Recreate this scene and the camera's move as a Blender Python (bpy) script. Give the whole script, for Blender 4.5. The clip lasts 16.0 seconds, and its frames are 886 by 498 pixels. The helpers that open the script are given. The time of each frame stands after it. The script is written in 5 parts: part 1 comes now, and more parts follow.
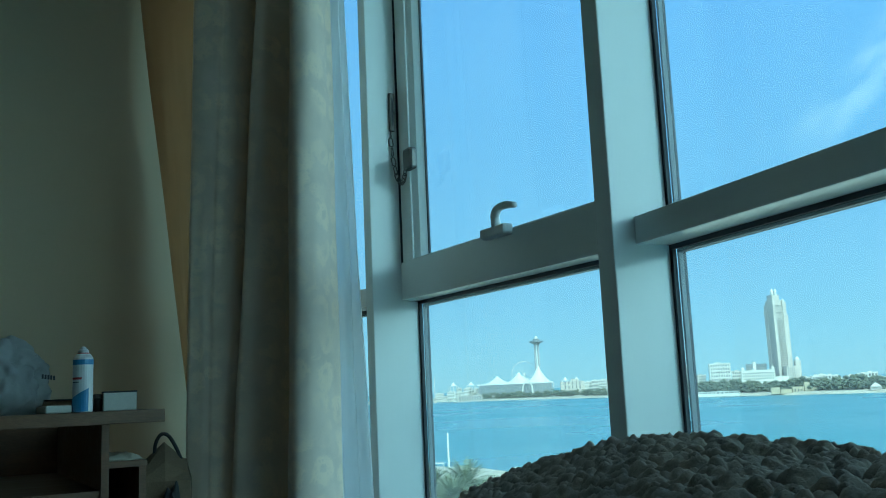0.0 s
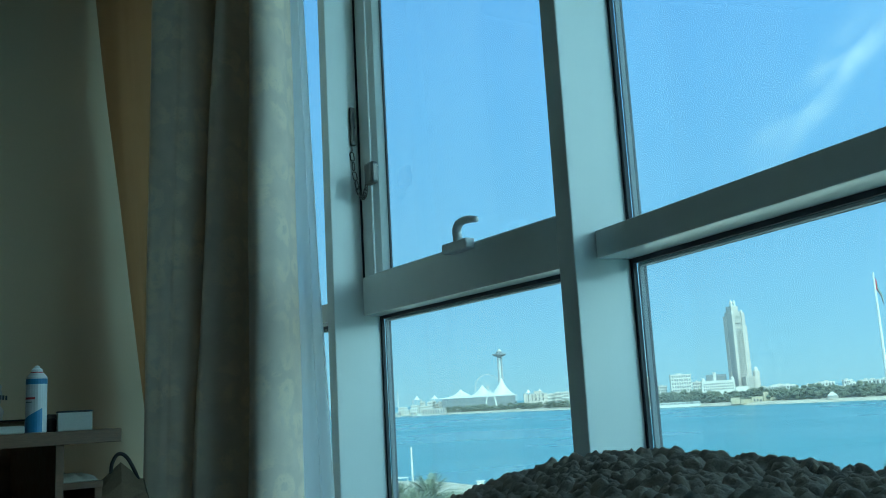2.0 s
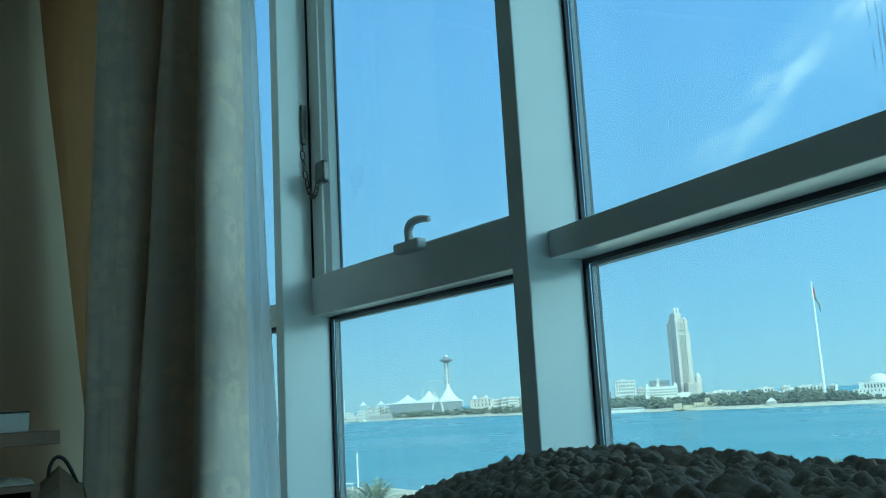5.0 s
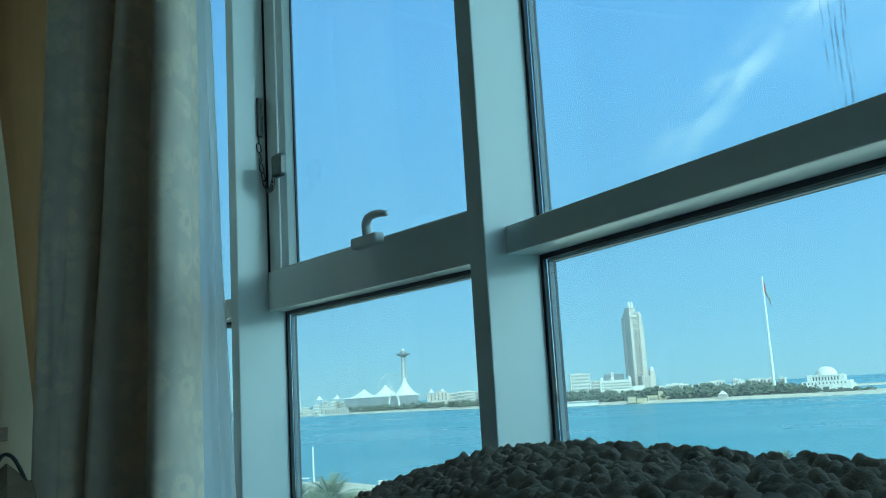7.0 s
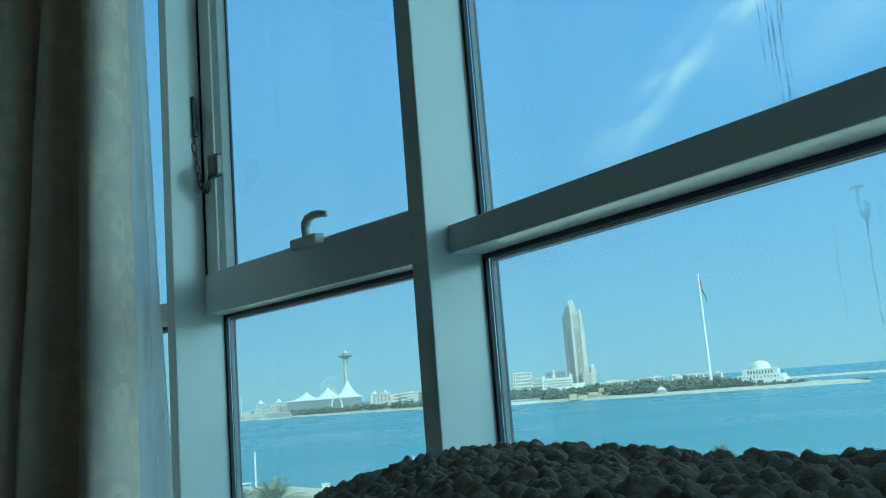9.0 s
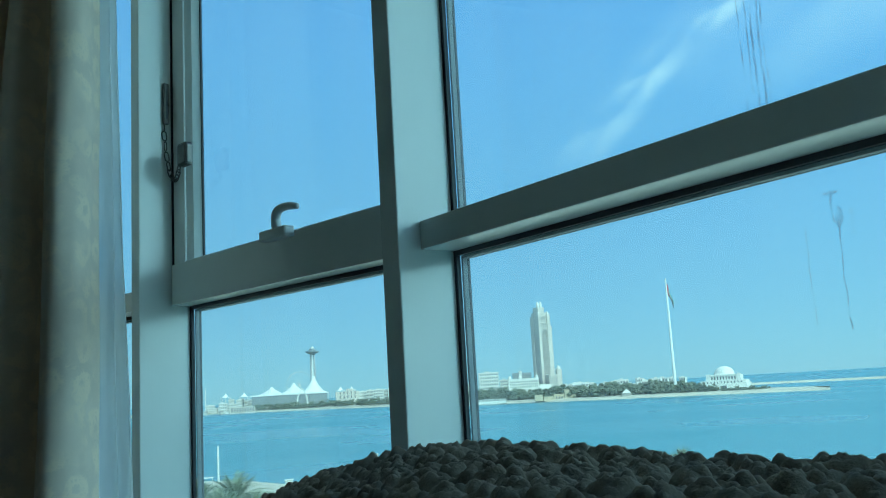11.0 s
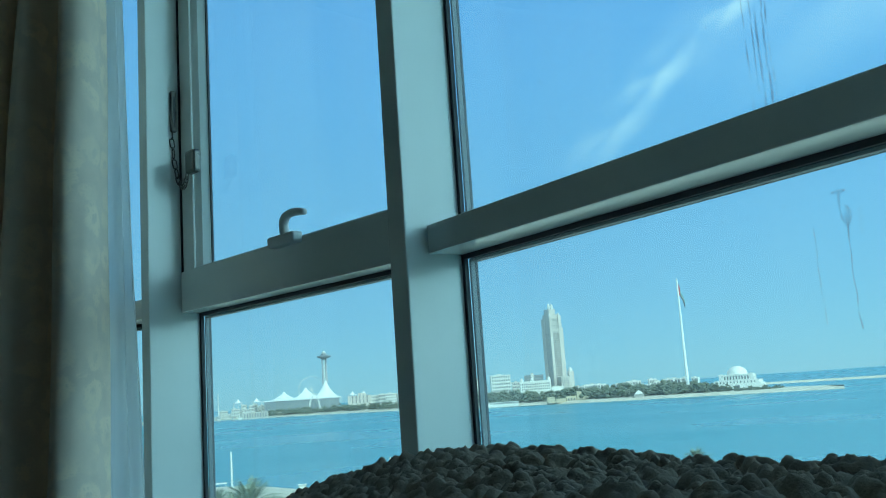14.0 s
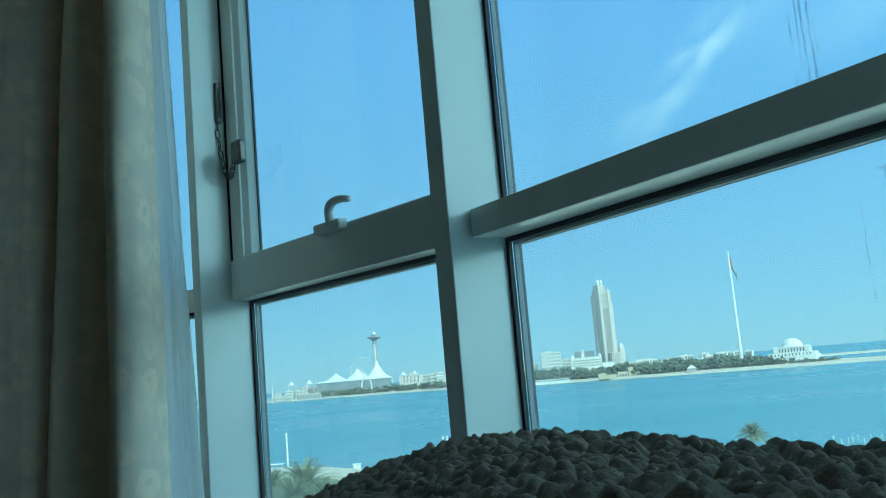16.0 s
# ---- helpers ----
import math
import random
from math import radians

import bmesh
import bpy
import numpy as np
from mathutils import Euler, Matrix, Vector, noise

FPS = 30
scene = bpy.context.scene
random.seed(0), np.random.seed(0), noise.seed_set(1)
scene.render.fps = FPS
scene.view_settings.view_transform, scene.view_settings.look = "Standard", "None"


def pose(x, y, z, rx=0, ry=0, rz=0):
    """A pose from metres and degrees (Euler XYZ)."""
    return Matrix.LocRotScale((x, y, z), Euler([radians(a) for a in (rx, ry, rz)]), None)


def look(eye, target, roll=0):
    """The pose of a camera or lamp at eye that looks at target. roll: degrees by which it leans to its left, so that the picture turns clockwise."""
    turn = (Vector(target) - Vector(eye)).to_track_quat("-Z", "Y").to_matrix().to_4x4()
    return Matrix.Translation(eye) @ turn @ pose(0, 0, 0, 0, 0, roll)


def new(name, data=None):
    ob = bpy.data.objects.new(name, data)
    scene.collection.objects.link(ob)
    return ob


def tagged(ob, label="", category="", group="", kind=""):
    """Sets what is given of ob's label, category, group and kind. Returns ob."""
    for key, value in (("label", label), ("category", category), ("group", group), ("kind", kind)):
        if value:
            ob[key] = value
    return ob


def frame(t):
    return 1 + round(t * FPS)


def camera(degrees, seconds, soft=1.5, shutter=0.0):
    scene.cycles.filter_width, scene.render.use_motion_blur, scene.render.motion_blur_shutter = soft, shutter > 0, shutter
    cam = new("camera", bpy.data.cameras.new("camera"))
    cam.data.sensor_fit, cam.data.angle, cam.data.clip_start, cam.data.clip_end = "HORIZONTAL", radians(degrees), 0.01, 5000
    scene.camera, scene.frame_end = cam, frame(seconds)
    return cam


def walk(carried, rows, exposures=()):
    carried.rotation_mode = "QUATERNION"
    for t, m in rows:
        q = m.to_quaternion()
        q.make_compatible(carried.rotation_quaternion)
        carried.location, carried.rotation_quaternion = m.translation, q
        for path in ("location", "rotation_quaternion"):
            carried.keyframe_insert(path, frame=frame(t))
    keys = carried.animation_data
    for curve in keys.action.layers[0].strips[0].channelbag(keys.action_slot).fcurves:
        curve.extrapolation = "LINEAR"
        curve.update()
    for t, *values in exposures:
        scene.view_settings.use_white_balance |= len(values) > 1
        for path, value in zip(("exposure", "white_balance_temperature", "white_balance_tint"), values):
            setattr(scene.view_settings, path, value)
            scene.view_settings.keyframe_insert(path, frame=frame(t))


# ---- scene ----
cam = camera(52.1, 16.0, 1.0)
EYE = 0.77
ROWS = [
    (0, 0.0007, 0.0016, 0.0010, -29.630, 8.938, 2.491),
    (0.5, 0.0016, 0.0066, -0.0007, -30.051, 9.032, 2.487),
    (1, 0.0020, 0.0101, -0.0021, -30.579, 9.169, 2.575),
    (1.5, 0.0039, 0.0088, 0.0011, -31.149, 9.377, 2.804),
    (2, 0.0078, 0.0076, 0.0064, -31.909, 9.667, 3.127),
    (2.5, 0.0052, 0.0100, 0.0025, -32.834, 9.960, 3.321),
    (3, 0.0072, 0.0145, 0.0023, -33.738, 10.196, 3.286),
    (3.5, 0.0138, 0.0221, 0.0035, -34.501, 10.261, 3.040),
    (4, 0.0102, 0.0270, -0.0054, -34.800, 10.205, 2.942),
    (6.5, 0.0155, 0.0368, -0.0016, -36.635, 9.055, 3.487),
    (7, 0.0143, 0.0384, -0.0014, -37.958, 9.307, 3.301),
    (7.5, 0.0172, 0.0486, -0.0054, -39.134, 9.562, 3.606),
    (8, 0.0289, 0.0513, 0.0002, -40.003, 9.785, 4.231),
    (8.5, 0.0406, 0.0424, 0.0169, -40.663, 9.771, 4.734),
    (9, 0.0299, 0.0578, 0.0014, -41.514, 9.103, 4.494),
    (11.5, 0.0430, 0.0732, -0.0012, -43.720, 8.901, 3.116),
    (12, 0.0435, 0.0718, -0.0004, -43.352, 9.374, 3.301),
    (12.5, 0.0436, 0.0746, -0.0022, -43.202, 9.599, 3.412),
    (13, 0.0437, 0.0753, -0.0034, -43.247, 9.580, 3.496),
    (13.5, 0.0472, 0.0732, -0.0005, -43.196, 9.437, 3.607),
    (14, 0.0458, 0.0705, 0.0002, -42.871, 9.116, 3.842),
    (14.5, 0.0531, 0.0770, -0.0017, -42.157, 8.685, 4.116),
    (15, 0.0501, 0.0662, 0.0047, -41.211, 8.400, 4.467),
    (15.5, 0.0474, 0.0651, 0.0067, -40.262, 8.183, 4.815),
    (16, 0.0439, 0.0567, 0.0093, -39.694, 8.042, 4.924),
]
EXPOSURES = [(0.0, 1.36), (1.5, 1.32), (3.5, 1.22), (7.0, 1.23), (9.0, 1.07), (11.5, 1.15), (13.0, 1.09), (16.0, 1.22)]
walk(cam, [(t, pose(x, y, EYE + z, 90 + pitch, roll, yaw)) for t, x, y, z, yaw, pitch, roll in ROWS], EXPOSURES)

# ---------------------------------------------------------------- light
SEA = EYE - 26.0
SUN_AZ, SUN_EL = 196.0, 50.0          # degrees from +y towards +x, and above the horizon


def build_world():
    w = bpy.data.worlds.new("sky")
    scene.world = w
    w.use_nodes = True
    nt = w.node_tree
    nt.nodes.clear()
    out = nt.nodes.new("ShaderNodeOutputWorld")
    bg = nt.nodes.new("ShaderNodeBackground")
    sky = nt.nodes.new("ShaderNodeTexSky")
    sky.sky_type, sky.sun_disc = "NISHITA", False
    sky.sun_elevation, sky.sun_rotation = radians(SUN_EL), radians(SUN_AZ)
    sky.air_density, sky.dust_density, sky.ozone_density, sky.altitude = 0.85, 0.15, 3.0, 20
    bg.inputs["Strength"].default_value = SKY_STRENGTH
    # thin cirrus: one long streak and a faint wide veil, broken up by noise
    L = nt.links.new

    def node(kind, **inputs):
        n_ = nt.nodes.new(kind)
        for k, v in inputs.items():
            n_.inputs[int(k[1:])].default_value = v
        return n_

    def maths(op, a_, b_):
        n_ = nt.nodes.new("ShaderNodeMath")
        n_.operation = op
        for k, v in enumerate((a_, b_)):
            if isinstance(v, (int, float)):
                n_.inputs[k].default_value = v
            else:
                L(v, n_.inputs[k])
        return n_.outputs[0]

    tc, turn = nt.nodes.new("ShaderNodeTexCoord"), nt.nodes.new("ShaderNodeVectorRotate")
    turn.rotation_type, turn.inputs["Angle"].default_value = "Z_AXIS", radians(58.0)
    L(tc.outputs["Generated"], turn.inputs["Vector"])
    sep = nt.nodes.new("ShaderNodeSeparateXYZ")
    L(turn.outputs[0], sep.inputs[0])
    ahead = maths("MAXIMUM", sep.outputs[1], 0.05)
    right, up = maths("DIVIDE", sep.outputs[0], ahead), maths("DIVIDE", sep.outputs[2], ahead)
    cl = None
    for cx, cz, ang, length, width, strength, grain in CLOUDS:
        dx, dz = maths("SUBTRACT", right, cx), maths("SUBTRACT", up, cz)
        c_, s_ = math.cos(radians(ang)), math.sin(radians(ang))
        along = maths("ADD", maths("MULTIPLY", dx, c_), maths("MULTIPLY", dz, s_))
        across = maths("SUBTRACT", maths("MULTIPLY", dz, c_), maths("MULTIPLY", dx, s_))
        cb = nt.nodes.new("ShaderNodeCombineXYZ")
        L(maths("MULTIPLY", along, 0.45), cb.inputs[0]); L(across, cb.inputs[1])
        no = nt.nodes.new("ShaderNodeTexNoise")
        no.inputs["Scale"].default_value, no.inputs["Detail"].default_value, no.inputs["Roughness"].default_value = grain, 6, 0.55
        L(cb.outputs[0], no.inputs["Vector"])
        fl, fw = maths("DIVIDE", along, length), maths("DIVIDE", across, width)
        fall = maths("SUBTRACT", 1.0, maths("ADD", maths("MULTIPLY", fl, fl), maths("MULTIPLY", fw, fw)))
        amount = maths("MULTIPLY", maths("MAXIMUM", fall, 0.0), maths("MAXIMUM", maths("SUBTRACT", maths("MULTIPLY", no.outputs["Fac"], 4.2), 1.75), 0.0))
        amount = maths("MULTIPLY", amount, strength)
        cl = amount if cl is None else maths("ADD", cl, amount)
    cl = maths("MINIMUM", cl, 0.8)
    mx = nt.nodes.new("ShaderNodeMixRGB")
    mx.inputs[2].default_value = CLOUD_COLOUR
    L(cl, mx.inputs[0])
    # humid haze: the lower sky is an even pale blue
    flat = nt.nodes.new("ShaderNodeSeparateXYZ")
    L(tc.outputs["Generated"], flat.inputs[0])
    ramp, low = nt.nodes.new("ShaderNodeMapRange"), nt.nodes.new("ShaderNodeMixRGB")
    ramp.interpolation_type = "SMOOTHSTEP"
    ramp.inputs[1].default_value, ramp.inputs[2].default_value, ramp.inputs[3].default_value, ramp.inputs[4].default_value = 0.25, 0.75, 0.92, 0.0
    tone, hz = nt.nodes.new("ShaderNodeMapRange"), nt.nodes.new("ShaderNodeMixRGB")
    tone.inputs[1].default_value, tone.inputs[2].default_value = 0.0, 0.42
    hz.inputs[1].default_value, hz.inputs[2].default_value = HAZE_LOW, HAZE_HIGH
    L(flat.outputs[2], ramp.inputs[0]); L(flat.outputs[2], tone.inputs[0]); L(tone.outputs[0], hz.inputs[0])
    # white glare in the haze on the sun's side of the sky
    side, glow, lit = nt.nodes.new("ShaderNodeVectorMath"), nt.nodes.new("ShaderNodeMapRange"), nt.nodes.new("ShaderNodeMixRGB")
    side.operation = "DOT_PRODUCT"
    side.inputs[1].default_value = (math.sin(radians(SUN_AZ)), math.cos(radians(SUN_AZ)), 0)
    glow.inputs[1].default_value, glow.inputs[2].default_value = -0.45, 1.0
    lit.inputs[2].default_value = GLARE
    L(tc.outputs["Generated"], side.inputs[0]); L(side.outputs["Value"], glow.inputs[0])
    L(glow.outputs[0], lit.inputs[0]); L(hz.outputs[0], lit.inputs[1])
    L(ramp.outputs[0], low.inputs[0]); L(sky.outputs[0], low.inputs[1]); L(lit.outputs[0], low.inputs[2])
    L(low.outputs[0], mx.inputs[1]); L(mx.outputs[0], bg.inputs[0]); L(bg.outputs[0], out.inputs[0])


# bearing and height from the middle of the view, lean, length, width, strength, grain
CLOUDS = [(-0.048, 0.285, 41, 0.085, 0.028, 0.42, 26.0), (0.003, 0.338, 41, 0.060, 0.026, 0.55, 30.0), (0.085, 0.402, 40, 0.045, 0.020, 0.66, 30.0),
          (0.22, 0.42, 25, 0.30, 0.09, 0.36, 7.0), (-0.11, 0.225, 44, 0.09, 0.035, 0.16, 14.0)]
SKY_STRENGTH = 0.15
CLOUD_COLOUR = (3.4, 4.0, 4.6, 1)
HAZE_LOW, HAZE_HIGH = (1.08, 2.02, 2.88, 1), (0.62, 1.85, 3.9, 1)
GLARE = (11.5, 14.5, 16.8, 1)
build_world()
sun = new("sun", bpy.data.lights.new("sun", "SUN"))
sun.data.energy, sun.data.angle, sun.data.color = 2.3, radians(0.5), (1.0, 0.96, 0.9)
a, e = radians(SUN_AZ), radians(SUN_EL)
sun.matrix_world = look((math.sin(a) * 50, math.cos(a) * 50, 60), (math.sin(a) * 50 - math.sin(a) * math.cos(e), math.cos(a) * 50 - math.cos(a) * math.cos(e), 60 - math.sin(e)))


# ---------------------------------------------------------------- materials
def mat(name, colour, rough=0.6, vary=0.15, scale=8.0, fine=90.0, bump=0.1, metal=0.0, spec=0.5, stretch=(1, 1, 1), tint=None, coords="Object", random_vary=0.0):
    """A surface with two scales of variation: broad patches and fine grain with relief."""
    m = bpy.data.materials.new(name)
    m.use_nodes = True
    nt = m.node_tree
    b = nt.nodes["Principled BSDF"]
    b.inputs["Metallic"].default_value, b.inputs["Specular IOR Level"].default_value = metal, spec
    tc, mp = nt.nodes.new("ShaderNodeTexCoord"), nt.nodes.new("ShaderNodeMapping")
    mp.inputs["Scale"].default_value = stretch
    big, small = nt.nodes.new("ShaderNodeTexNoise"), nt.nodes.new("ShaderNodeTexNoise")
    big.inputs["Scale"].default_value, big.inputs["Detail"].default_value = scale, 4
    small.inputs["Scale"].default_value, small.inputs["Detail"].default_value = fine, 3
    ramp = nt.nodes.new("ShaderNodeMixRGB")
    dark = tint or tuple(c * (1 - 1.6 * vary) for c in colour)
    ramp.inputs[1].default_value = (*[max(0, c) for c in dark], 1)
    ramp.inputs[2].default_value = (*[min(1, c * (1 + 0.4 * vary)) for c in colour], 1)
    grain = nt.nodes.new("ShaderNodeMixRGB")
    grain.blend_type, grain.inputs[0].default_value = "OVERLAY", min(0.5, vary * 1.5)
    ro = nt.nodes.new("ShaderNodeMapRange")
    ro.inputs[1].default_value, ro.inputs[2].default_value = 0.3, 0.7
    ro.inputs[3].default_value, ro.inputs[4].default_value = max(0.03, rough - 0.08), min(1, rough + 0.08)
    bp = nt.nodes.new("ShaderNodeBump")
    bp.inputs["Strength"].default_value, bp.inputs["Distance"].default_value = bump, 0.5 / fine
    L = nt.links.new
    L(tc.outputs[coords], mp.inputs[0])
    for n in (big, small):
        L(mp.outputs[0], n.inputs["Vector"])
    L(big.outputs["Fac"], ramp.inputs[0]); L(ramp.outputs[0], grain.inputs[1]); L(small.outputs["Fac"], grain.inputs[2])
    last = grain.outputs[0]
    if random_vary:
        oi, hs = nt.nodes.new("ShaderNodeObjectInfo"), nt.nodes.new("ShaderNodeHueSaturation")
        rr = nt.nodes.new("ShaderNodeMapRange")
        rr.inputs[3].default_value, rr.inputs[4].default_value = 1 - random_vary, 1 + random_vary
        L(oi.outputs["Random"], rr.inputs[0]); L(rr.outputs[0], hs.inputs["Value"]); L(last, hs.inputs["Color"])
        last = hs.outputs[0]
    L(last, b.inputs["Base Color"]); L(big.outputs["Fac"], ro.inputs[0]); L(ro.outputs[0], b.inputs["Roughness"])
    L(small.outputs["Fac"], bp.inputs["Height"]); L(bp.outputs[0], b.inputs["Normal"])
    return m


def glass_material():
    """Blue-green solar glass: tinted, faintly mirroring, with a thin milky film for dust and the haze outdoors."""
    m = bpy.data.materials.new("tinted_glass")
    m.use_nodes = True
    nt = m.node_tree
    nt.nodes.clear()
    out, tr = nt.nodes.new("ShaderNodeOutputMaterial"), nt.nodes.new("ShaderNodeBsdfTransparent")
    gl, tl = nt.nodes.new("ShaderNodeBsdfGlossy"), nt.nodes.new("ShaderNodeBsdfTranslucent")
    tr.inputs[0].default_value = (*GLASS_TINT, 1)
    gl.inputs["Roughness"].default_value, gl.inputs["Color"].default_value = 0.02, (0.6, 0.62, 0.62, 1)
    tl.inputs[0].default_value = (0.75, 0.9, 0.92, 1)
    fr, m1, m2 = nt.nodes.new("ShaderNodeLayerWeight"), nt.nodes.new("ShaderNodeMixShader"), nt.nodes.new("ShaderNodeMixShader")
    fr.inputs[0].default_value = 0.07
    tc, no, rm = nt.nodes.new("ShaderNodeTexCoord"), nt.nodes.new("ShaderNodeTexNoise"), nt.nodes.new("ShaderNodeMapRange")
    mp = nt.nodes.new("ShaderNodeMapping")
    mp.inputs["Scale"].default_value = (6, 6, 1.2)
    no.inputs["Scale"].default_value, no.inputs["Detail"].default_value = 1.6, 6
    rm.inputs[1].default_value, rm.inputs[2].default_value = 0.3, 0.8
    rm.inputs[3].default_value, rm.inputs[4].default_value = DUST_HAZE
    L = nt.links.new
    L(tc.outputs["Object"], mp.inputs[0]); L(mp.outputs[0], no.inputs["Vector"]); L(no.outputs["Fac"], rm.inputs[0])
    L(rm.outputs[0], m1.inputs[0]); L(tr.outputs[0], m1.inputs[1]); L(tl.outputs[0], m1.inputs[2])
    L(fr.outputs["Facing"], m2.inputs[0]); L(m1.outputs[0], m2.inputs[1]); L(gl.outputs[0], m2.inputs[2])
    L(m2.outputs[0], out.inputs[0])
    return m


def cloth_material(name, colour, through_colour, share, weave=900.0, pattern=None, rough=0.85):
    """Woven cloth that lets part of the light through; a damask pattern changes its sheen and shade."""
    m = mat(name, colour, rough, 0.14, 11.0, weave, 0.25)
    nt = m.node_tree
    b, out = nt.nodes["Principled BSDF"], nt.nodes["Material Output"]
    tl, mx = nt.nodes.new("ShaderNodeBsdfTranslucent"), nt.nodes.new("ShaderNodeMixShader")
    tl.inputs[0].default_value = (*through_colour, 1)
    mx.inputs[0].default_value = share
    L = nt.links.new
    if pattern:
        tc, vo = nt.nodes.new("ShaderNodeTexCoord"), nt.nodes.new("ShaderNodeTexVoronoi")
        no, ad = nt.nodes.new("ShaderNodeTexNoise"), nt.nodes.new("ShaderNodeVectorMath")
        vo.feature, vo.inputs["Scale"].default_value, vo.inputs["Randomness"].default_value = "F1", 10.5, 0.35
        no.inputs["Scale"].default_value = 14
        sc = nt.nodes.new("ShaderNodeVectorMath")
        sc.operation, sc.inputs[1].default_value = "SCALE", (0, 0, 0)
        sc.inputs["Scale"].default_value = 0.07
        rm, zone, mul = nt.nodes.new("ShaderNodeMapRange"), nt.nodes.new("ShaderNodeMapRange"), nt.nodes.new("ShaderNodeMath")
        big = nt.nodes.new("ShaderNodeTexNoise")
        big.inputs["Scale"].default_value, big.inputs["Detail"].default_value = 6.5, 1
        rm.inputs[1].default_value, rm.inputs[2].default_value = 0.02, 0.42
        # medallions: petals and rings round each centre
        ring, petal = nt.nodes.new("ShaderNodeMath"), nt.nodes.new("ShaderNodeTexVoronoi")
        ring.operation, ring.inputs[1].default_value = "PINGPONG", 0.30
        petal.feature, petal.inputs["Scale"].default_value = "DISTANCE_TO_EDGE", 75
        span, lace = nt.nodes.new("ShaderNodeMapRange"), nt.nodes.new("ShaderNodeMath")
        span.inputs[1].default_value, span.inputs[2].default_value, span.inputs[3].default_value, span.inputs[4].default_value = 0.05, 0.22, 0.0, 0.55
        lace.operation = "SUBTRACT"
        zone.inputs[1].default_value, zone.inputs[2].default_value = 0.36, 0.56
        mul.operation = "MULTIPLY"
        mixc = nt.nodes.new("ShaderNodeMixRGB")
        mixc.inputs[2].default_value = (*pattern, 1)
        L(tc.outputs["UV"], no.inputs["Vector"]); L(no.outputs["Color"], sc.inputs[0])
        L(tc.outputs["UV"], ad.inputs[0]); L(sc.outputs[0], ad.inputs[1]); L(ad.outputs[0], vo.inputs["Vector"])
        L(tc.outputs["UV"], big.inputs["Vector"]); L(big.outputs["Fac"], zone.inputs[0])
        L(vo.outputs["Distance"], ring.inputs[0]); L(ring.outputs[0], span.inputs[0])
        L(ad.outputs[0], petal.inputs["Vector"]); L(span.outputs[0], lace.inputs[0]); L(petal.outputs["Distance"], lace.inputs[1])
        L(lace.outputs[0], rm.inputs[0]); L(rm.outputs[0], mul.inputs[0]); L(zone.outputs[0], mul.inputs[1])
        old = b.inputs["Base Color"].links[0].from_socket
        L(mul.outputs[0], mixc.inputs[0]); L(old, mixc.inputs[1]); L(mixc.outputs[0], b.inputs["Base Color"])
    L(b.outputs[0], mx.inputs[1]); L(tl.outputs[0], mx.inputs[2]); L(mx.outputs[0], out.inputs[0])
    return m


GLASS_TINT = (0.69, 0.89, 0.868)
# milky share of the panes: dust, plus distant haze put into the glass
DUST_HAZE = (0.04, 0.07)
M_WALL = mat("wall_paint", (0.62, 0.49, 0.34), 0.7, 0.05, 2.0, 240.0, 0.12)
# for walls out of view: grey picked to cool the light they bounce
M_WALL_PALE = mat("bounce_wall_grey", (0.58, 0.62, 0.66), 0.7, 0.05, 2.0, 240.0, 0.12)
M_CEIL = mat("ceiling_paint", (0.85, 0.84, 0.8), 0.8, 0.03, 2.0, 160.0, 0.08)
# floor is out of view; its blue-grey only cools the bounce light
M_FLOOR = mat("floor_bounce_tone", (0.2, 0.22, 0.25), 0.95, 0.2, 3.0, 300.0, 0.4)
M_ALU = mat("white_coated_aluminium", (0.78, 0.81, 0.79), 0.17, 0.05, 5.0, 500.0, 0.04, spec=0.8)
M_GASKET = mat("black_rubber", (0.026, 0.034, 0.045), 0.5, 0.2, 20.0, 400.0, 0.1)
M_SPACER = mat("spacer_metal", (0.2, 0.23, 0.245), 0.5, 0.15, 30.0, 260.0, 0.4, metal=0.15)
M_STEEL = mat("worn_steel", (0.17, 0.16, 0.15), 0.35, 0.25, 60.0, 700.0, 0.15, metal=0.9)
M_HANDLE = mat("grey_coated_handle", (0.78, 0.78, 0.76), 0.4, 0.08, 30.0, 600.0, 0.06)
M_GLASS = glass_material()
M_CURTAIN = cloth_material("damask_curtain", (0.75, 0.61, 0.51), (0.75, 0.55, 0.32), 0.05, 1100.0, (0.80, 0.64, 0.50))
M_LINING = cloth_material("amber_lining", (0.40, 0.27, 0.17), (0.75, 0.36, 0.16), 0.26, 1100.0)
M_SHEER = cloth_material("sheer_voile", (0.82, 0.84, 0.85), (0.9, 0.93, 0.95), 0.72, 1500.0)
M_KNIT = mat("puffed_cotton", (0.38, 0.305, 0.24), 0.92, 0.22, 45.0, 520.0, 0.7, spec=0.15)
M_WOOD = mat("walnut_veneer", (0.19, 0.092, 0.05), 0.45, 0.3, 4.0, 60.0, 0.08, stretch=(1, 9, 9))
M_MATTRESS = mat("mattress_cloth", (0.7, 0.7, 0.68), 0.9, 0.05, 10.0, 700.0, 0.2)
M_SEA = mat("sea_water", (0.04, 0.235, 0.275), 0.3, 0.16, 0.006, 0.3, 0.05, stretch=(1, 1, 1))
M_SAND = mat("beach_sand", (0.52, 0.46, 0.36), 0.9, 0.12, 0.02, 1.2, 0.3)
M_TREE = mat("far_foliage", (0.12, 0.135, 0.085), 0.8, 0.3, 0.05, 0.6, 0.4)
M_PALM = mat("palm_frond", (0.2, 0.23, 0.12), 0.6, 0.3, 0.6, 9.0, 0.2)
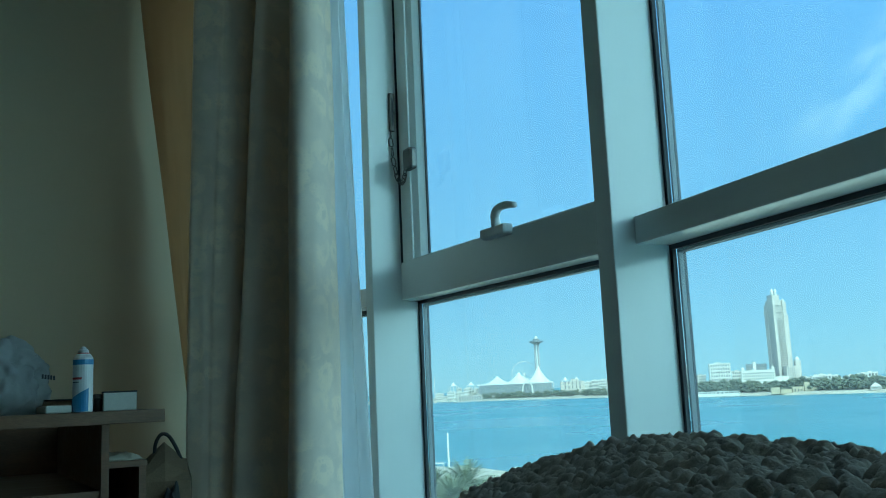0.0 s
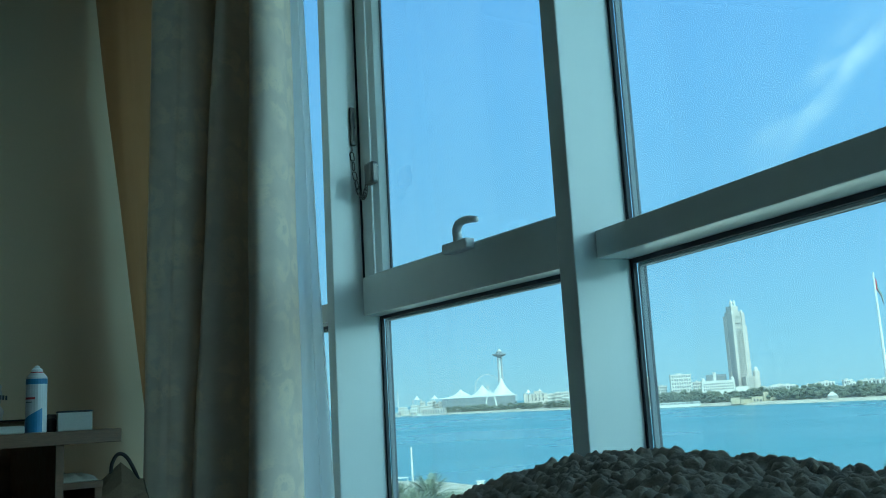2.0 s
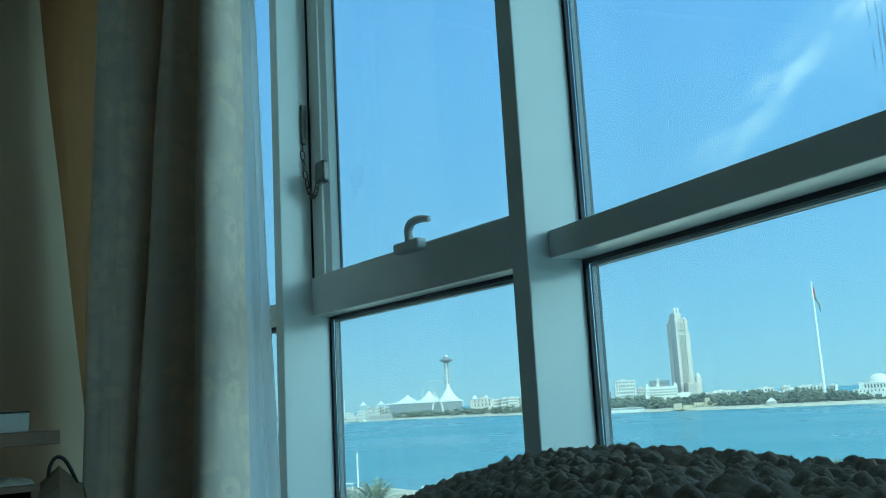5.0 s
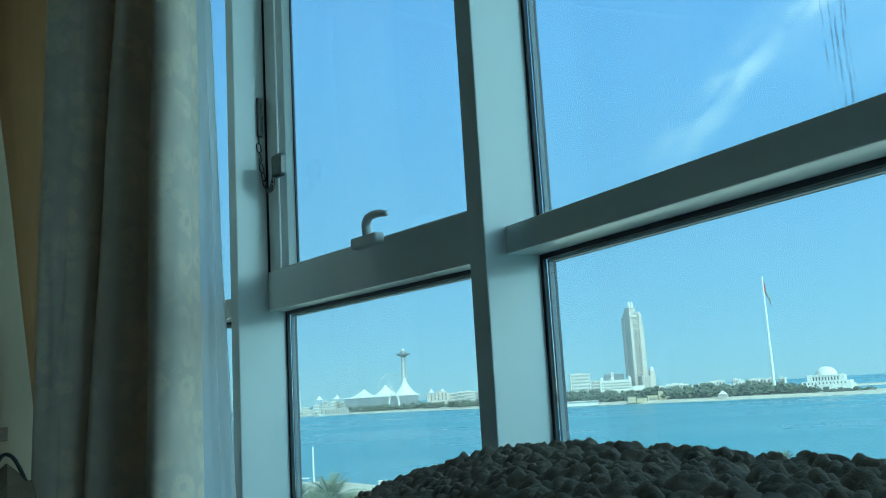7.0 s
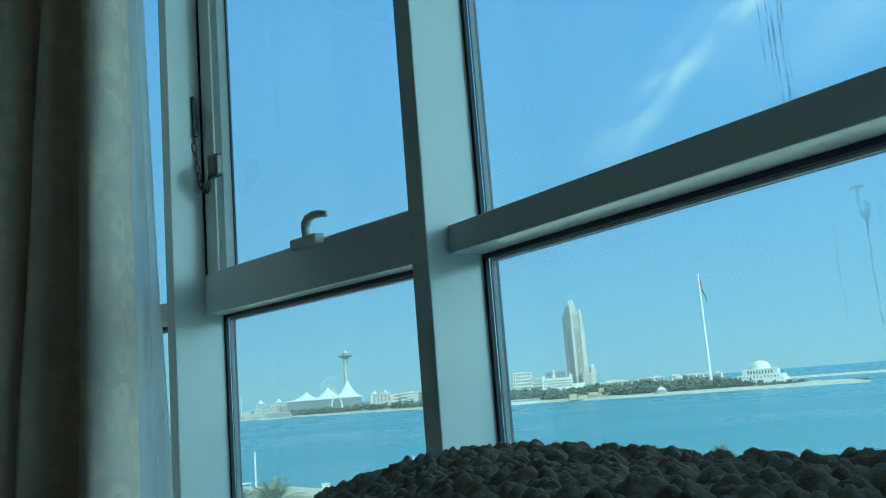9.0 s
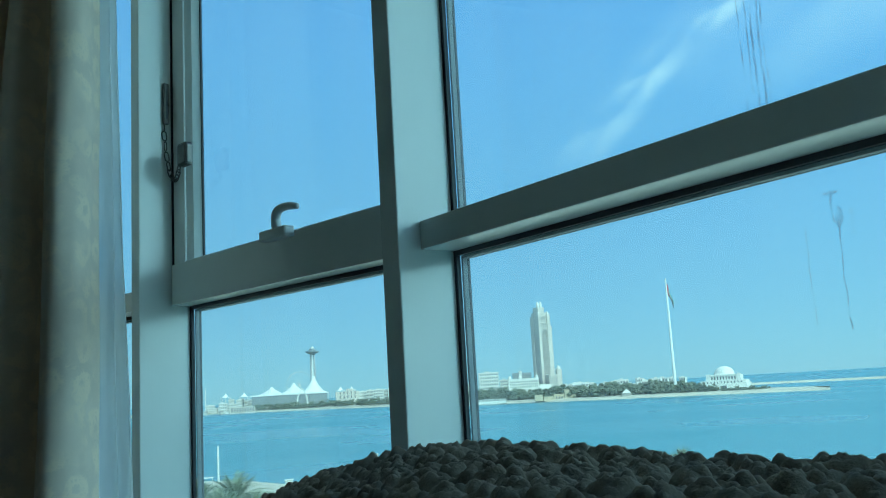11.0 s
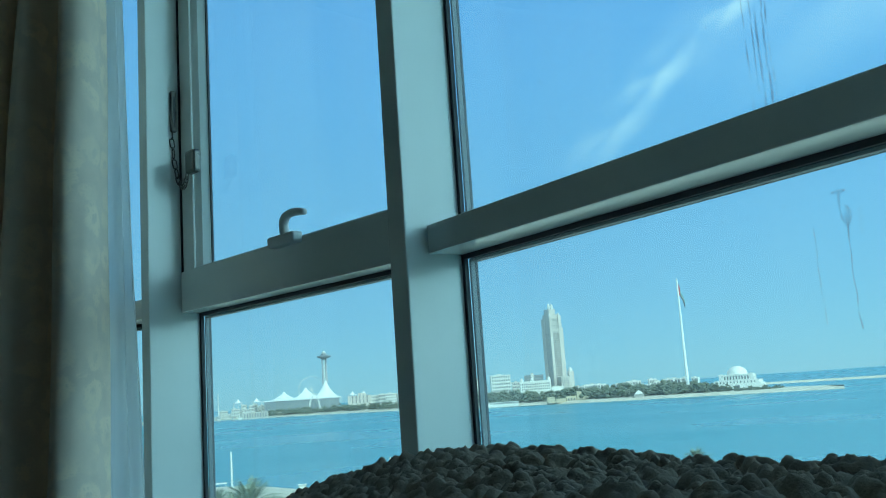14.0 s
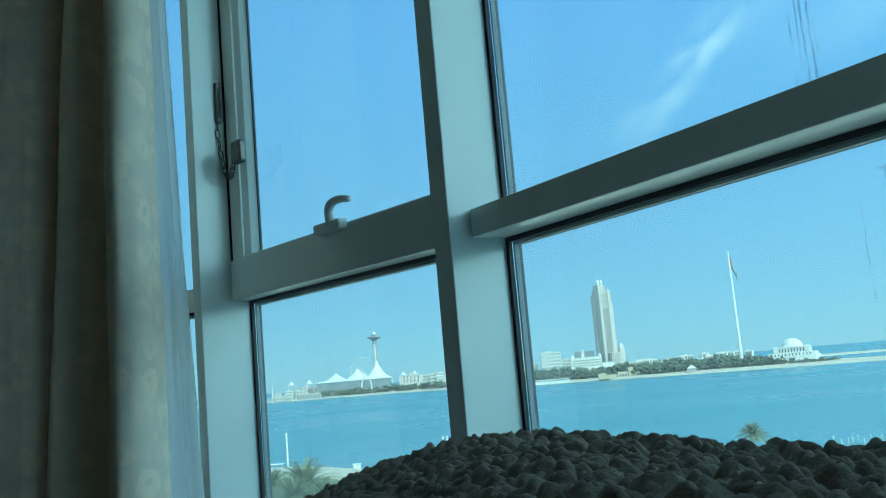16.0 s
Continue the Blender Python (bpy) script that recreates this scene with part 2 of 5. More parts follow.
M_TRUNK = mat("palm_trunk", (0.22, 0.17, 0.12), 0.9, 0.3, 2.0, 14.0, 0.6)
M_STONE = mat("pale_stone", (0.5, 0.43, 0.375), 0.75, 0.1, 0.05, 0.8, 0.15)
M_WHITE = mat("white_render", (0.63, 0.59, 0.53), 0.7, 0.07, 0.05, 0.8, 0.12)
M_TENT = mat("white_membrane", (0.66, 0.64, 0.60), 0.5, 0.05, 0.04, 0.6, 0.08)
M_CONC = mat("grey_concrete", (0.33, 0.33, 0.33), 0.8, 0.12, 0.08, 1.0, 0.2)
M_GLAZE = mat("grey_glazing", (0.2, 0.22, 0.23), 0.5, 0.15, 0.2, 2.0, 0.02, spec=0.15)
M_WINBAY = mat("tinted_bay_glass", (0.10, 0.105, 0.11), 0.5, 0.15, 0.2, 2.0, 0.02, spec=0.1)
M_WINGLASS = mat("dark_window_glass", (0.10, 0.11, 0.12), 0.5, 0.15, 0.2, 2.0, 0.02, spec=0.15)


# ---------------------------------------------------------------- mesh helpers
def mesh_of(bm, name, material, smooth=False):
    bmesh.ops.recalc_face_normals(bm, faces=bm.faces)
    me = bpy.data.meshes.new(name)
    bm.to_mesh(me)
    bm.free()
    me.materials.append(material)
    if smooth:
        me.polygons.foreach_set("use_smooth", [True] * len(me.polygons))
    return me


def part(name, bm, material, parent=None, label="", smooth=False):
    ob = new(name, mesh_of(bm, name, material, smooth))
    if parent is not None:
        ob.parent = parent
    if label:
        tagged(ob, label)
    return ob


def thing(name, label, category, group="", kind="", at=None):
    ob = new(name)
    ob.empty_display_size = 0.1
    if at is not None:
        ob.matrix_world = at
    return tagged(ob, label, category, group, kind)


def box(bm, x0, x1, y0, y1, z0, z1, m=None, bevel=0.0):
    vs = [bm.verts.new((x, y, z)) for x in (x0, x1) for y in (y0, y1) for z in (z0, z1)]
    fs = [bm.faces.new([vs[i] for i in f]) for f in ((0, 1, 3, 2), (4, 6, 7, 5), (0, 4, 5, 1), (2, 3, 7, 6), (0, 2, 6, 4), (1, 5, 7, 3))]
    if bevel:
        es = {e for f in fs for e in f.edges}
        got = bmesh.ops.bevel(bm, geom=list(es), offset=bevel, segments=2, affect="EDGES", profile=0.5)
        vs = list({v for f in got["faces"] for v in f.verts} | {v for v in vs if v.is_valid})
    if m is not None:
        for v in vs:
            v.co = m @ v.co
    return bm


def boxed(*args, **kw):
    return box(bmesh.new(), *args, **kw)


def lathe(bm, rings, n=16, m=None, cap=True):
    """A turned body: rings of (radius, height)."""
    rows = []
    for r, z in rings:
        rows.append([bm.verts.new((r * math.cos(2 * math.pi * k / n), r * math.sin(2 * math.pi * k / n), z)) for k in range(n)])
    for a_, b_ in zip(rows, rows[1:]):
        for k in range(n):
            bm.faces.new((a_[k], a_[(k + 1) % n], b_[(k + 1) % n], b_[k]))
    if cap:
        bm.faces.new(rows[0][::-1])
        bm.faces.new(rows[-1])
    if m is not None:
        for row in rows:
            for v in row:
                v.co = m @ v.co
    return bm


def tube(bm, pts, radius, n=8, closed=False):
    pts = [Vector(p) for p in pts]
    rows = []
    side = None
    for i, p in enumerate(pts):
        if closed:
            t = pts[(i + 1) % len(pts)] - pts[i - 1]
        else:
            t = pts[min(i + 1, len(pts) - 1)] - pts[max(i - 1, 0)]
        t.normalize()
        if side is None:
            side = t.orthogonal().normalized()
        side = (side - t * side.dot(t)).normalized()
        up = t.cross(side)
        r = radius[i] if isinstance(radius, (list, tuple)) else radius
        rows.append([bm.verts.new(p + (side * math.cos(2 * math.pi * k / n) + up * math.sin(2 * math.pi * k / n)) * r) for k in range(n)])
    pairs = list(zip(rows, rows[1:])) + ([(rows[-1], rows[0])] if closed else [])
    for a_, b_ in pairs:
        for k in range(n):
            bm.faces.new((a_[k], a_[(k + 1) % n], b_[(k + 1) % n], b_[k]))
    if not closed:
        bm.faces.new(rows[0][::-1])
        bm.faces.new(rows[-1])
    return bm


def spline(pts, n):
    """A smooth curve through the points, n samples."""
    pts = [Vector(p) for p in pts]
    out = []
    for i in range(n):
        f = i / (n - 1) * (len(pts) - 1)
        k = min(int(f), len(pts) - 2)
        t = f - k
        p0, p1, p2, p3 = pts[max(k - 1, 0)], pts[k], pts[k + 1], pts[min(k + 2, len(pts) - 1)]
        out.append(0.5 * (2 * p1 + (p2 - p0) * t + (2 * p0 - 5 * p1 + 4 * p2 - p3) * t * t + (3 * p1 - p0 - 3 * p2 + p3) * t ** 3))
    return out


# ---------------------------------------------------------------- room shell
CEIL = 2.75
WALL_Y = 3.6
P1 = Vector((1.4528, 1.4917, 0))
P2 = Vector((1.4528, 2.6917, 0))
D_R = Vector((0.1607, 0.987, 0))
D_L = Vector((-0.1607, 0.987, 0))


def bay_matrix(origin, d):
    """Local x along the wall (away from the first eye), local y outwards."""
    d = d.normalized()
    n = Vector((d.y, -d.x, 0))
    return Matrix(((d.x, n.x, 0, origin.x), (d.y, n.y, 0, origin.y), (0, 0, 1, 0), (0, 0, 0, 1)))


P0 = P1 - 1.2 * D_R
D_RR = Vector((0.318, 0.948, 0))
P00 = P0 - 1.2 * D_RR
XL, YB = -3.4, -2.6
M_BAYS = {"right": bay_matrix(P1, D_R), "mid": bay_matrix(P1, Vector((0, 1, 0))), "left": bay_matrix(P2, D_L)}

tagged(part("wall_north", boxed(XL - 0.2, 1.36, WALL_Y, WALL_Y + 0.2, -0.2, CEIL + 0.2), M_WALL), "plain cream painted plaster end wall", "wall", kind="structure")
tagged(part("wall_west", boxed(XL - 0.2, XL, YB, WALL_Y, -0.2, CEIL + 0.2), M_WALL_PALE), "plain unseen wall, pale grey to cool the bounced light", "wall", kind="structure")
tagged(part("wall_south", boxed(XL - 0.2, P00.x + 0.4, YB - 0.2, YB, -0.2, CEIL + 0.2), M_WALL_PALE), "plain unseen wall, pale grey to cool the bounced light", "wall", kind="structure")
tagged(part("wall_east", boxed(P00.x, P00.x + 0.2, YB, P00.y, -0.2, CEIL + 0.2), M_WALL_PALE), "plain unseen wall beside the windows, pale grey to cool the bounced light", "wall", kind="structure")


def slab(z0, z1):
    """A slab that follows the bow of the window front."""
    bm = bmesh.new()
    out = 0.25
    edge = [(XL - 0.2, YB - 0.2), (P00.x + 0.2, YB - 0.2), (P00.x + out, P00.y), (P0.x + out, P0.y), (P1.x + out, P1.y), (P2.x + out, P2.y), (1.55, WALL_Y + 0.2), (XL - 0.2, WALL_Y + 0.2)]
    lo, hi = [[bm.verts.new((x, y, z)) for x, y in edge] for z in (z0, z1)]
    bm.faces.new(lo[::-1]); bm.faces.new(hi)
    for i in range(len(edge)):
        j = (i + 1) % len(edge)
        bm.faces.new((lo[i], lo[j], hi[j], hi[i]))
    return bm


tagged(part("floor", slab(-0.2, 0.0), M_FLOOR), "plain unseen floor, blue-grey to cool the bounced light", "floor", kind="structure")
tagged(part("ceiling", slab(CEIL, CEIL + 0.2), M_CEIL), "plain white painted ceiling", "ceiling", kind="structure")

# ---------------------------------------------------------------- window front
ZB, ZT = EYE + 0.3036, EYE + 0.367          # transom, underside and top
D_M, D_T, W_M = -0.172, -0.0907, 0.0537      # fronts of mullion and transom, mullion width
HEAD = 2.5


def window_bay(name, label, m, u0, u1, sash=False, mullion_at=None, wide=0.0537, deepest=-0.172):
    """One bay between two mullions: u0 to u1 along the wall, glass plane at local y = 0."""
    w = thing(name, label, "window", kind="structure")
    low, deep, front = (ZB + 0.003, EYE + 0.4345, -0.065) if sash else (ZB, ZT, D_T)
    if mullion_at is not None:
        part("mullion", boxed(mullion_at, mullion_at + wide, deepest, 0.012, 0, CEIL, m, 0.003), M_ALU, w)
    part("transom", boxed(u0, u1, front, 0.0, low, deep, m, 0.0025), M_ALU, w)
    part("bottom_rail", boxed(u0, u1, front, 0.0, 0.0, 0.12, m, 0.0025), M_ALU, w)
    part("head_rail", boxed(u0, u1, front, 0.0, HEAD, CEIL, m, 0.0025), M_ALU, w)

    def ring(name_, a0, a1, b0, b1, t, y0, y1, material, label_=""):
        bm = bmesh.new()
        for c0, c1, d0, d1 in ((a0, a0 + t, b0, b1), (a1 - t, a1, b0, b1), (a0 + t, a1 - t, b0, b0 + t), (a0 + t, a1 - t, b1 - t, b1)):
            box(bm, c0, c1, y0, y1, d0, d1, m)
        return part(name_, bm, material, w, label_)

    for z0, z1, upper in ((0.12, low, False), (deep, HEAD, True)):
        if upper and sash:
            continue
        ring("gasket", u0, u1, z0, z1, 0.011, -0.004, 0.006, M_GASKET, "black rubber glazing gasket")
        ring("spacer_bar", u0 + 0.0115, u1 - 0.0115, z0 + 0.0115, z1 - 0.0115, 0.006, 0.008, 0.02, M_SPACER, "dull metal spacer between the panes")
        ring("outer_gasket", u0, u1, z0, z1, 0.0178, 0.021, 0.027, M_GASKET)
        part("pane", boxed(u0, u1, 0.002, 0.0045, z0, z1, m), M_GLASS, w)
    if sash:
        # the outward opening sash: stiles and rails with sloping beads, a dark joint all round
        z0, z1 = deep - 0.03, HEAD
        sw, sf, gp = 0.072, -0.058, 0.004
        part("joint_seal", boxed(u1 - gp, u1 + 0.0015, -0.0625, -0.02, deep, z1, m), M_GASKET, w, "black seal between sash and frame")
        leaf = part("sash", bmesh.new(), M_ALU, w)
        for nm, a0, a1, b0, b1 in (("stile", u1 - gp - sw, u1 - gp, z0, z1 - 0.004), ("stile", u0 + gp, u0 + gp + sw, z0, z1 - 0.004), ("rail", u0 + gp + sw, u1 - gp - sw, z0, z0 + 0.035), ("rail", u0 + gp + sw, u1 - gp - sw, z1 - 0.08, z1 - 0.004)):
            part(nm, boxed(a0, a1, sf, 0.0, b0, b1, m, 0.003), M_ALU, leaf)
        g0, g1 = u0 + gp + sw, u1 - gp - sw
        bm = bmesh.new()
        for e0, e1 in ((g1, -1), (g0, 1)):
            prof = [(e0, sf + 0.006), (e0 + e1 * 0.02, sf + 0.02), (e0 + e1 * 0.028, -0.012), (e0, -0.012)]
            lo_, hi_ = [[bm.verts.new(m @ Vector((x, y, z))) for x, y in prof] for z in (z0, z1)]
            for k in range(4):
                bm.faces.new((lo_[k], lo_[(k + 1) % 4], hi_[(k + 1) % 4], hi_[k]))
        part("glazing_bead", bm, M_ALU, leaf)
        bm = bmesh.new()
        for e0 in (g1 - 0.032, g0 + 0.028):
            box(bm, e0, e0 + 0.004, -0.013, -0.006, z0, z1, m)
        part("gasket", bm, M_GASKET, leaf, "thin black rubber gasket")
        part("pane", boxed(g0, g1, -0.008, -0.0055, z0 + 0.03, z1 - 0.08, m), M_GLASS, leaf)
    return w


window_1 = window_bay("window_1", "fixed two-part window in white aluminium with tinted glass", M_BAYS["right"], -1.2 + W_M, 0.0, mullion_at=0.0, wide=0.069, deepest=-0.148)
window_2 = window_bay("window_2", "window with an opening upper sash in white aluminium", M_BAYS["mid"], W_M, 1.2, sash=True, mullion_at=1.2)
window_3 = window_bay("window_3", "window bay half hidden behind the drawn curtain", M_BAYS["left"], W_M, 0.92)
part("mullion", boxed(-1.2, -1.2 + W_M, D_M, 0.03, 0, CEIL, M_BAYS["right"], 0.003), M_ALU, window_1)
# window out of view, added so daylight reaches the blanket
unseen_window = window_bay("unseen_window", "unseen fixed window in white aluminium, added to light the bed", bay_matrix(P0, D_RR), -0.8 + W_M, 0.0, mullion_at=-0.8)
# unseen wall piece that narrows the light from the added window
tagged(part("wall_light_stop", boxed(-1.2, -0.802, -0.05, 0.15, -0.2, CEIL + 0.2, bay_matrix(P0, D_RR)), M_WALL_PALE), "plain unseen wall beside the windows, pale grey to cool the bounced light", "wall", kind="structure")

# ---------------------------------------------------------------- curtains
def cloth_strip(top, bottom, z0, z1, nu, nv, wave=0.006, seed=0.0):
    """A hanging cloth: its line on the floor plan at the top and at the bottom, joined in between."""
    bm = bmesh.new()
    uv = bm.loops.layers.uv.new("UVMap")
    a_, b_ = spline([(*p, 0) for p in top], nu), spline([(*p, 0) for p in bottom], nu)
    run = [0.0]
    for p, q in zip(a_, a_[1:]):
        run.append(run[-1] + (q - p).length)
    grid = []
    for j in range(nv):
        v = j / (nv - 1)
        z = z1 + (z0 - z1) * v
        row = []
        for i in range(nu):
            p = a_[i].lerp(b_[i], v)
            n1 = noise.noise((run[i] * 9 + seed, z * 1.3, seed)) * wave
            n2 = noise.noise((run[i] * 9 + seed, z * 1.3, seed + 7)) * wave
            n3 = noise.noise((run[i] * 26 + seed, z * 2.2, seed + 3)) * wave * 0.5
            row.append(bm.verts.new((p.x + n1 + n3, p.y + n2 + n3, z)))
        grid.append(row)
    for j in range(nv - 1):
        for i in range(nu - 1):
            f = bm.faces.new((grid[j][i], grid[j + 1][i], grid[j + 1][i + 1], grid[j][i + 1]))
            for l, (ii, jj) in zip(f.loops, ((i, j), (i, j + 1), (i + 1, j + 1), (i + 1, j))):
                l[uv].uv = (run[ii], (nv - jj) / nv * (z1 - z0))
    me = bpy.data.meshes.new("cloth")
    bm.to_mesh(me)
    bm.free()
    me.polygons.foreach_set("use_smooth", [True] * len(me.polygons))
    return me


# folds of the drawn curtain from the wall to the window: (x over y, y) at the rail, then at the hem
LINING = [(0.186, 3.588, 0.277, 3.50), (0.205, 3.55, 0.275, 3.44), (0.225, 3.48, 0.268, 3.37), (0.250, 3.37, 0.264, 3.28), (0.275, 3.22, 0.263, 3.16), (0.268, 3.08, 0.252, 3.04)]
FOLDS = [(0.268, 3.08, 0.252, 3.04), (0.262, 3.04, 0.245, 3.00), (0.275, 3.01, 0.256, 2.97), (0.290, 2.995, 0.268, 2.955), (0.296, 3.005, 0.274, 2.965), (0.304, 3.00, 0.282, 2.96),
         (0.318, 3.01, 0.292, 2.97), (0.332, 3.04, 0.300, 3.00), (0.345, 3.13, 0.306, 3.09), (0.350, 3.07, 0.302, 3.03), (0.342, 2.93, 0.292, 2.91), (0.348, 2.885, 0.300, 2.875),
         (0.358, 2.875, 0.315, 2.86), (0.370, 2.90, 0.338, 2.88), (0.382, 2.95, 0.358, 2.93), (0.390, 2.99, 0.374, 2.97), (0.386, 2.82, 0.368, 2.80), (0.378, 2.70, 0.362, 2.68)]
FOLDS += [(0.380, 2.635, 0.365, 2.62), (0.386, 2.605, 0.373, 2.59), (0.397, 2.595, 0.389, 2.58), (0.410, 2.605, 0.405, 2.59), (0.422, 2.65, 0.420, 2.635), (0.429, 2.72, 0.431, 2.70), (0.418, 2.80, 0.418, 2.80), (0.405, 2.87, 0.405, 2.87)]


def fold_lines(folds):
    return [(a_ * b_, b_) for a_, b_, c_, d_ in folds], [(c_ * d_, d_) for a_, b_, c_, d_ in folds]


curtain = new("curtain", cloth_strip(*fold_lines(FOLDS), 0.03, CEIL - 0.02, 260, 70, 0.009, 2.0))
curtain.data.materials.append(M_CURTAIN)
tagged(curtain, "heavy grey-cream damask curtain drawn together in deep folds", "curtain")
lining = new("curtain_lining", cloth_strip(*fold_lines(LINING), 0.03, CEIL - 0.02, 70, 70, 0.006, 2.0))
lining.data.materials.append(M_LINING)
lining.parent = curtain
tagged(lining, "amber backlit lining")

S_TOP = [(1.10, 2.88), (1.14, 2.82), (1.165, 2.755), (1.18, 2.80), (1.195, 2.74), (1.205, 2.80), (1.215, 2.75), (1.222, 2.80)]
S_BOT = [(1.10, 2.88), (1.14, 2.80), (1.17, 2.72), (1.195, 2.76), (1.215, 2.68), (1.235, 2.72), (1.258, 2.665), (1.272, 2.67)]
sheer = new("sheer_curtain", cloth_strip(S_TOP, S_BOT, 0.03, CEIL - 0.02, 120, 60, 0.008, 5.0))
sheer.data.materials.append(M_SHEER)
tagged(sheer, "thin white voile curtain hanging in narrow folds against the window", "curtain")

# ---------------------------------------------------------------- bed and puffed blanket
bed = thing("bed", "low bed with a pale mattress under the blanket", "bed", at=pose(0, 0, 0))
part("bed_base", boxed(-0.9, 0.52, -1.5, 0.62, 0.0, 0.28, bevel=0.01), M_WOOD, bed)
part("mattress", boxed(-0.9, 0.53, -1.5, 0.63, 0.28, EYE - 0.19, bevel=0.05), M_MATTRESS, bed)


def smooth(x, a, b):
    t = min(1, max(0, (x - a) / (b - a)))
    return t * t * (3 - 2 * t)


def blanket_mesh():
    """A blanket of small gathered puffs, laid over the bed; it sinks towards the foot and hangs over the side."""
    x0, x1, y0, y1, step = 0.14, 1.0, 0.06, 1.4, 0.0024
    nx, ny = int((x1 - x0) / step), int((y1 - y0) / step)
    xs, ys = np.meshgrid(np.linspace(x0, x1, nx), np.linspace(y0, y1, ny), indexing="ij")
    # wandering cloth coordinates
    wx = xs + 0.012 * np.sin(7 * ys + 1.0) + 0.006 * np.sin(19 * xs + 11 * ys) + 0.004 * np.sin(31 * ys + 2 + 9 * xs)
    wy = ys + 0.012 * np.sin(6 * xs + 0.4) + 0.006 * np.sin(17 * ys - 13 * xs + 1) + 0.004 * np.sin(37 * xs + 1)
    # the broad form
    q = -0.8 * xs + 0.6 * ys
    kq = np.array([-2.0, -0.09, -0.002, 0.072, 0.144, 0.25, 0.5, 1.0])
    kz = np.array([-0.074, -0.074, -0.114, -0.146, -0.168, -0.232, -0.52, -0.67])
    base = sum(np.interp(q + o, kq, kz) for o in np.linspace(-0.04, 0.04, 9)) / 9
    e = xs - (0.69 + (ys - 0.4) * 0.23)
    base = base - 0.9 * np.clip(e - 0.015, 0, 1) ** 1.0 * np.clip((e - 0.015) / 0.06, 0, 1)
    near = 0.34 - (xs + 0.7 * ys)
    base = base - 0.5 * np.clip(near, 0, 1)
    base += 0.006 * np.sin(9 * xs + 4 * ys) * np.sin(7 * ys + 1)
    # the puffs: uneven cells with pinched seams between them, each with its own height, lean and creases
    cell = 0.037
    rng = np.random.RandomState(4)
    ci, cj = np.floor(wx / cell).astype(int), np.floor(wy / cell).astype(int)
    N = 120
    jx, jy = rng.uniform(0.22, 0.78, (N, N)), rng.uniform(0.22, 0.78, (N, N))
    hh, ang, ph = rng.uniform(0.9, 1.08, (N, N)), rng.uniform(0, 6.28, (N, N)), rng.uniform(0, 6.28, (N, N))
    f1, f2 = np.full(xs.shape, 9.0), np.full(xs.shape, 9.0)
    own = [np.zeros(xs.shape) for k in range(5)]
    for di in (-1, 0, 1):
        for dj in (-1, 0, 1):
            a_, b_ = (ci + di) % N, (cj + dj) % N
            dx, dy = wx / cell - (ci + di) - jx[a_, b_], (wy / cell - (cj + dj) - jy[a_, b_]) * 1.1
            r = np.sqrt(dx * dx + dy * dy)
            nearer = r < f1
            f2 = np.where(nearer, f1, np.minimum(f2, r))
            f1 = np.where(nearer, r, f1)
            for k, v in enumerate((dx, dy, hh[a_, b_], ang[a_, b_], ph[a_, b_])):
                own[k] = np.where(nearer, v, own[k])
    dx, dy, hc, an, pc = own
    seam = np.clip((f2 - f1) / 0.85, 0, 1)
    wr = np.random.RandomState(9)

    def rumple(scale, n=9):
        """Crossing folds of cloth: warped waves of many directions."""
        tot = np.zeros(xs.shape)
        for k in range(n):
            t, p, f = wr.uniform(0, 6.28), wr.uniform(0, 6.28), scale * wr.uniform(0.7, 1.4)
            tot += np.sin(f * (wx * np.cos(t) + wy * np.sin(t)) + p + 1.5 * np.sin(f * 0.6 * (wx * np.sin(t) - wy * np.cos(t)) + p * 2))
        return tot / np.sqrt(n)

    dome = np.sqrt(np.clip(1 - (f1 / 0.78) ** 2, 0, 1))
    puff = (0.55 * np.minimum(seam, 0.6) ** 0.6 + 0.5 * dome) * hc * (1 + 0.25 * (np.cos(an) * dx + np.sin(an) * dy))
    puff += seam ** 0.5 * (0.13 * rumple(280) - 0.30 * np.abs(rumple(140)) + 0.05 * rumple(700))
    puff = np.clip(puff, -0.15, 2)
    z = EYE + base + 0.0235 * puff - 0.006
    # puffs bulge sideways as well
    gx, gy = np.gradient(puff, step)
    xo, yo = xs - 0.00003 * gx * puff, ys - 0.00003 * gy * puff
    verts = np.stack([xo, yo, z], -1).reshape(-1, 3)
    idx = np.arange(nx * ny).reshape(nx, ny)
    faces = np.stack([idx[:-1, :-1], idx[1:, :-1], idx[1:, 1:], idx[:-1, 1:]], -1).reshape(-1, 4)
    me = bpy.data.meshes.new("blanket")
    me.from_pydata(verts.tolist(), [], faces.tolist())
    me.polygons.foreach_set("use_smooth", [True] * len(me.polygons))
    me.materials.append(M_KNIT)
    return me


blanket = tagged(new("blanket", blanket_mesh()), "grey-brown puffed blanket with gathered bubbles, spread over the bed", "blanket")

# ---------------------------------------------------------------- desk corner
desk = thing("desk", "dark walnut desk with open compartments against the wall", "desk", at=pose(0, 0, 0))
DT = EYE - 0.012
part("desk_top", boxed(-1.1, 0.60, 2.64, 3.2, DT - 0.036, DT, bevel=0.002), M_WOOD, desk)
part("side_panel", boxed(0.435, 0.455, 2.66, WALL_Y - 0.01, 0.0, DT - 0.036), M_WOOD, desk)
part("shelf", boxed(-0.6, 0.435, 2.67, WALL_Y - 0.01, EYE - 0.245, EYE - 0.225), M_WOOD, desk)
part("back_panel", boxed(-0.6, 0.435, WALL_Y - 0.022, WALL_Y - 0.01, 0.0, DT - 0.036), M_WOOD, desk)
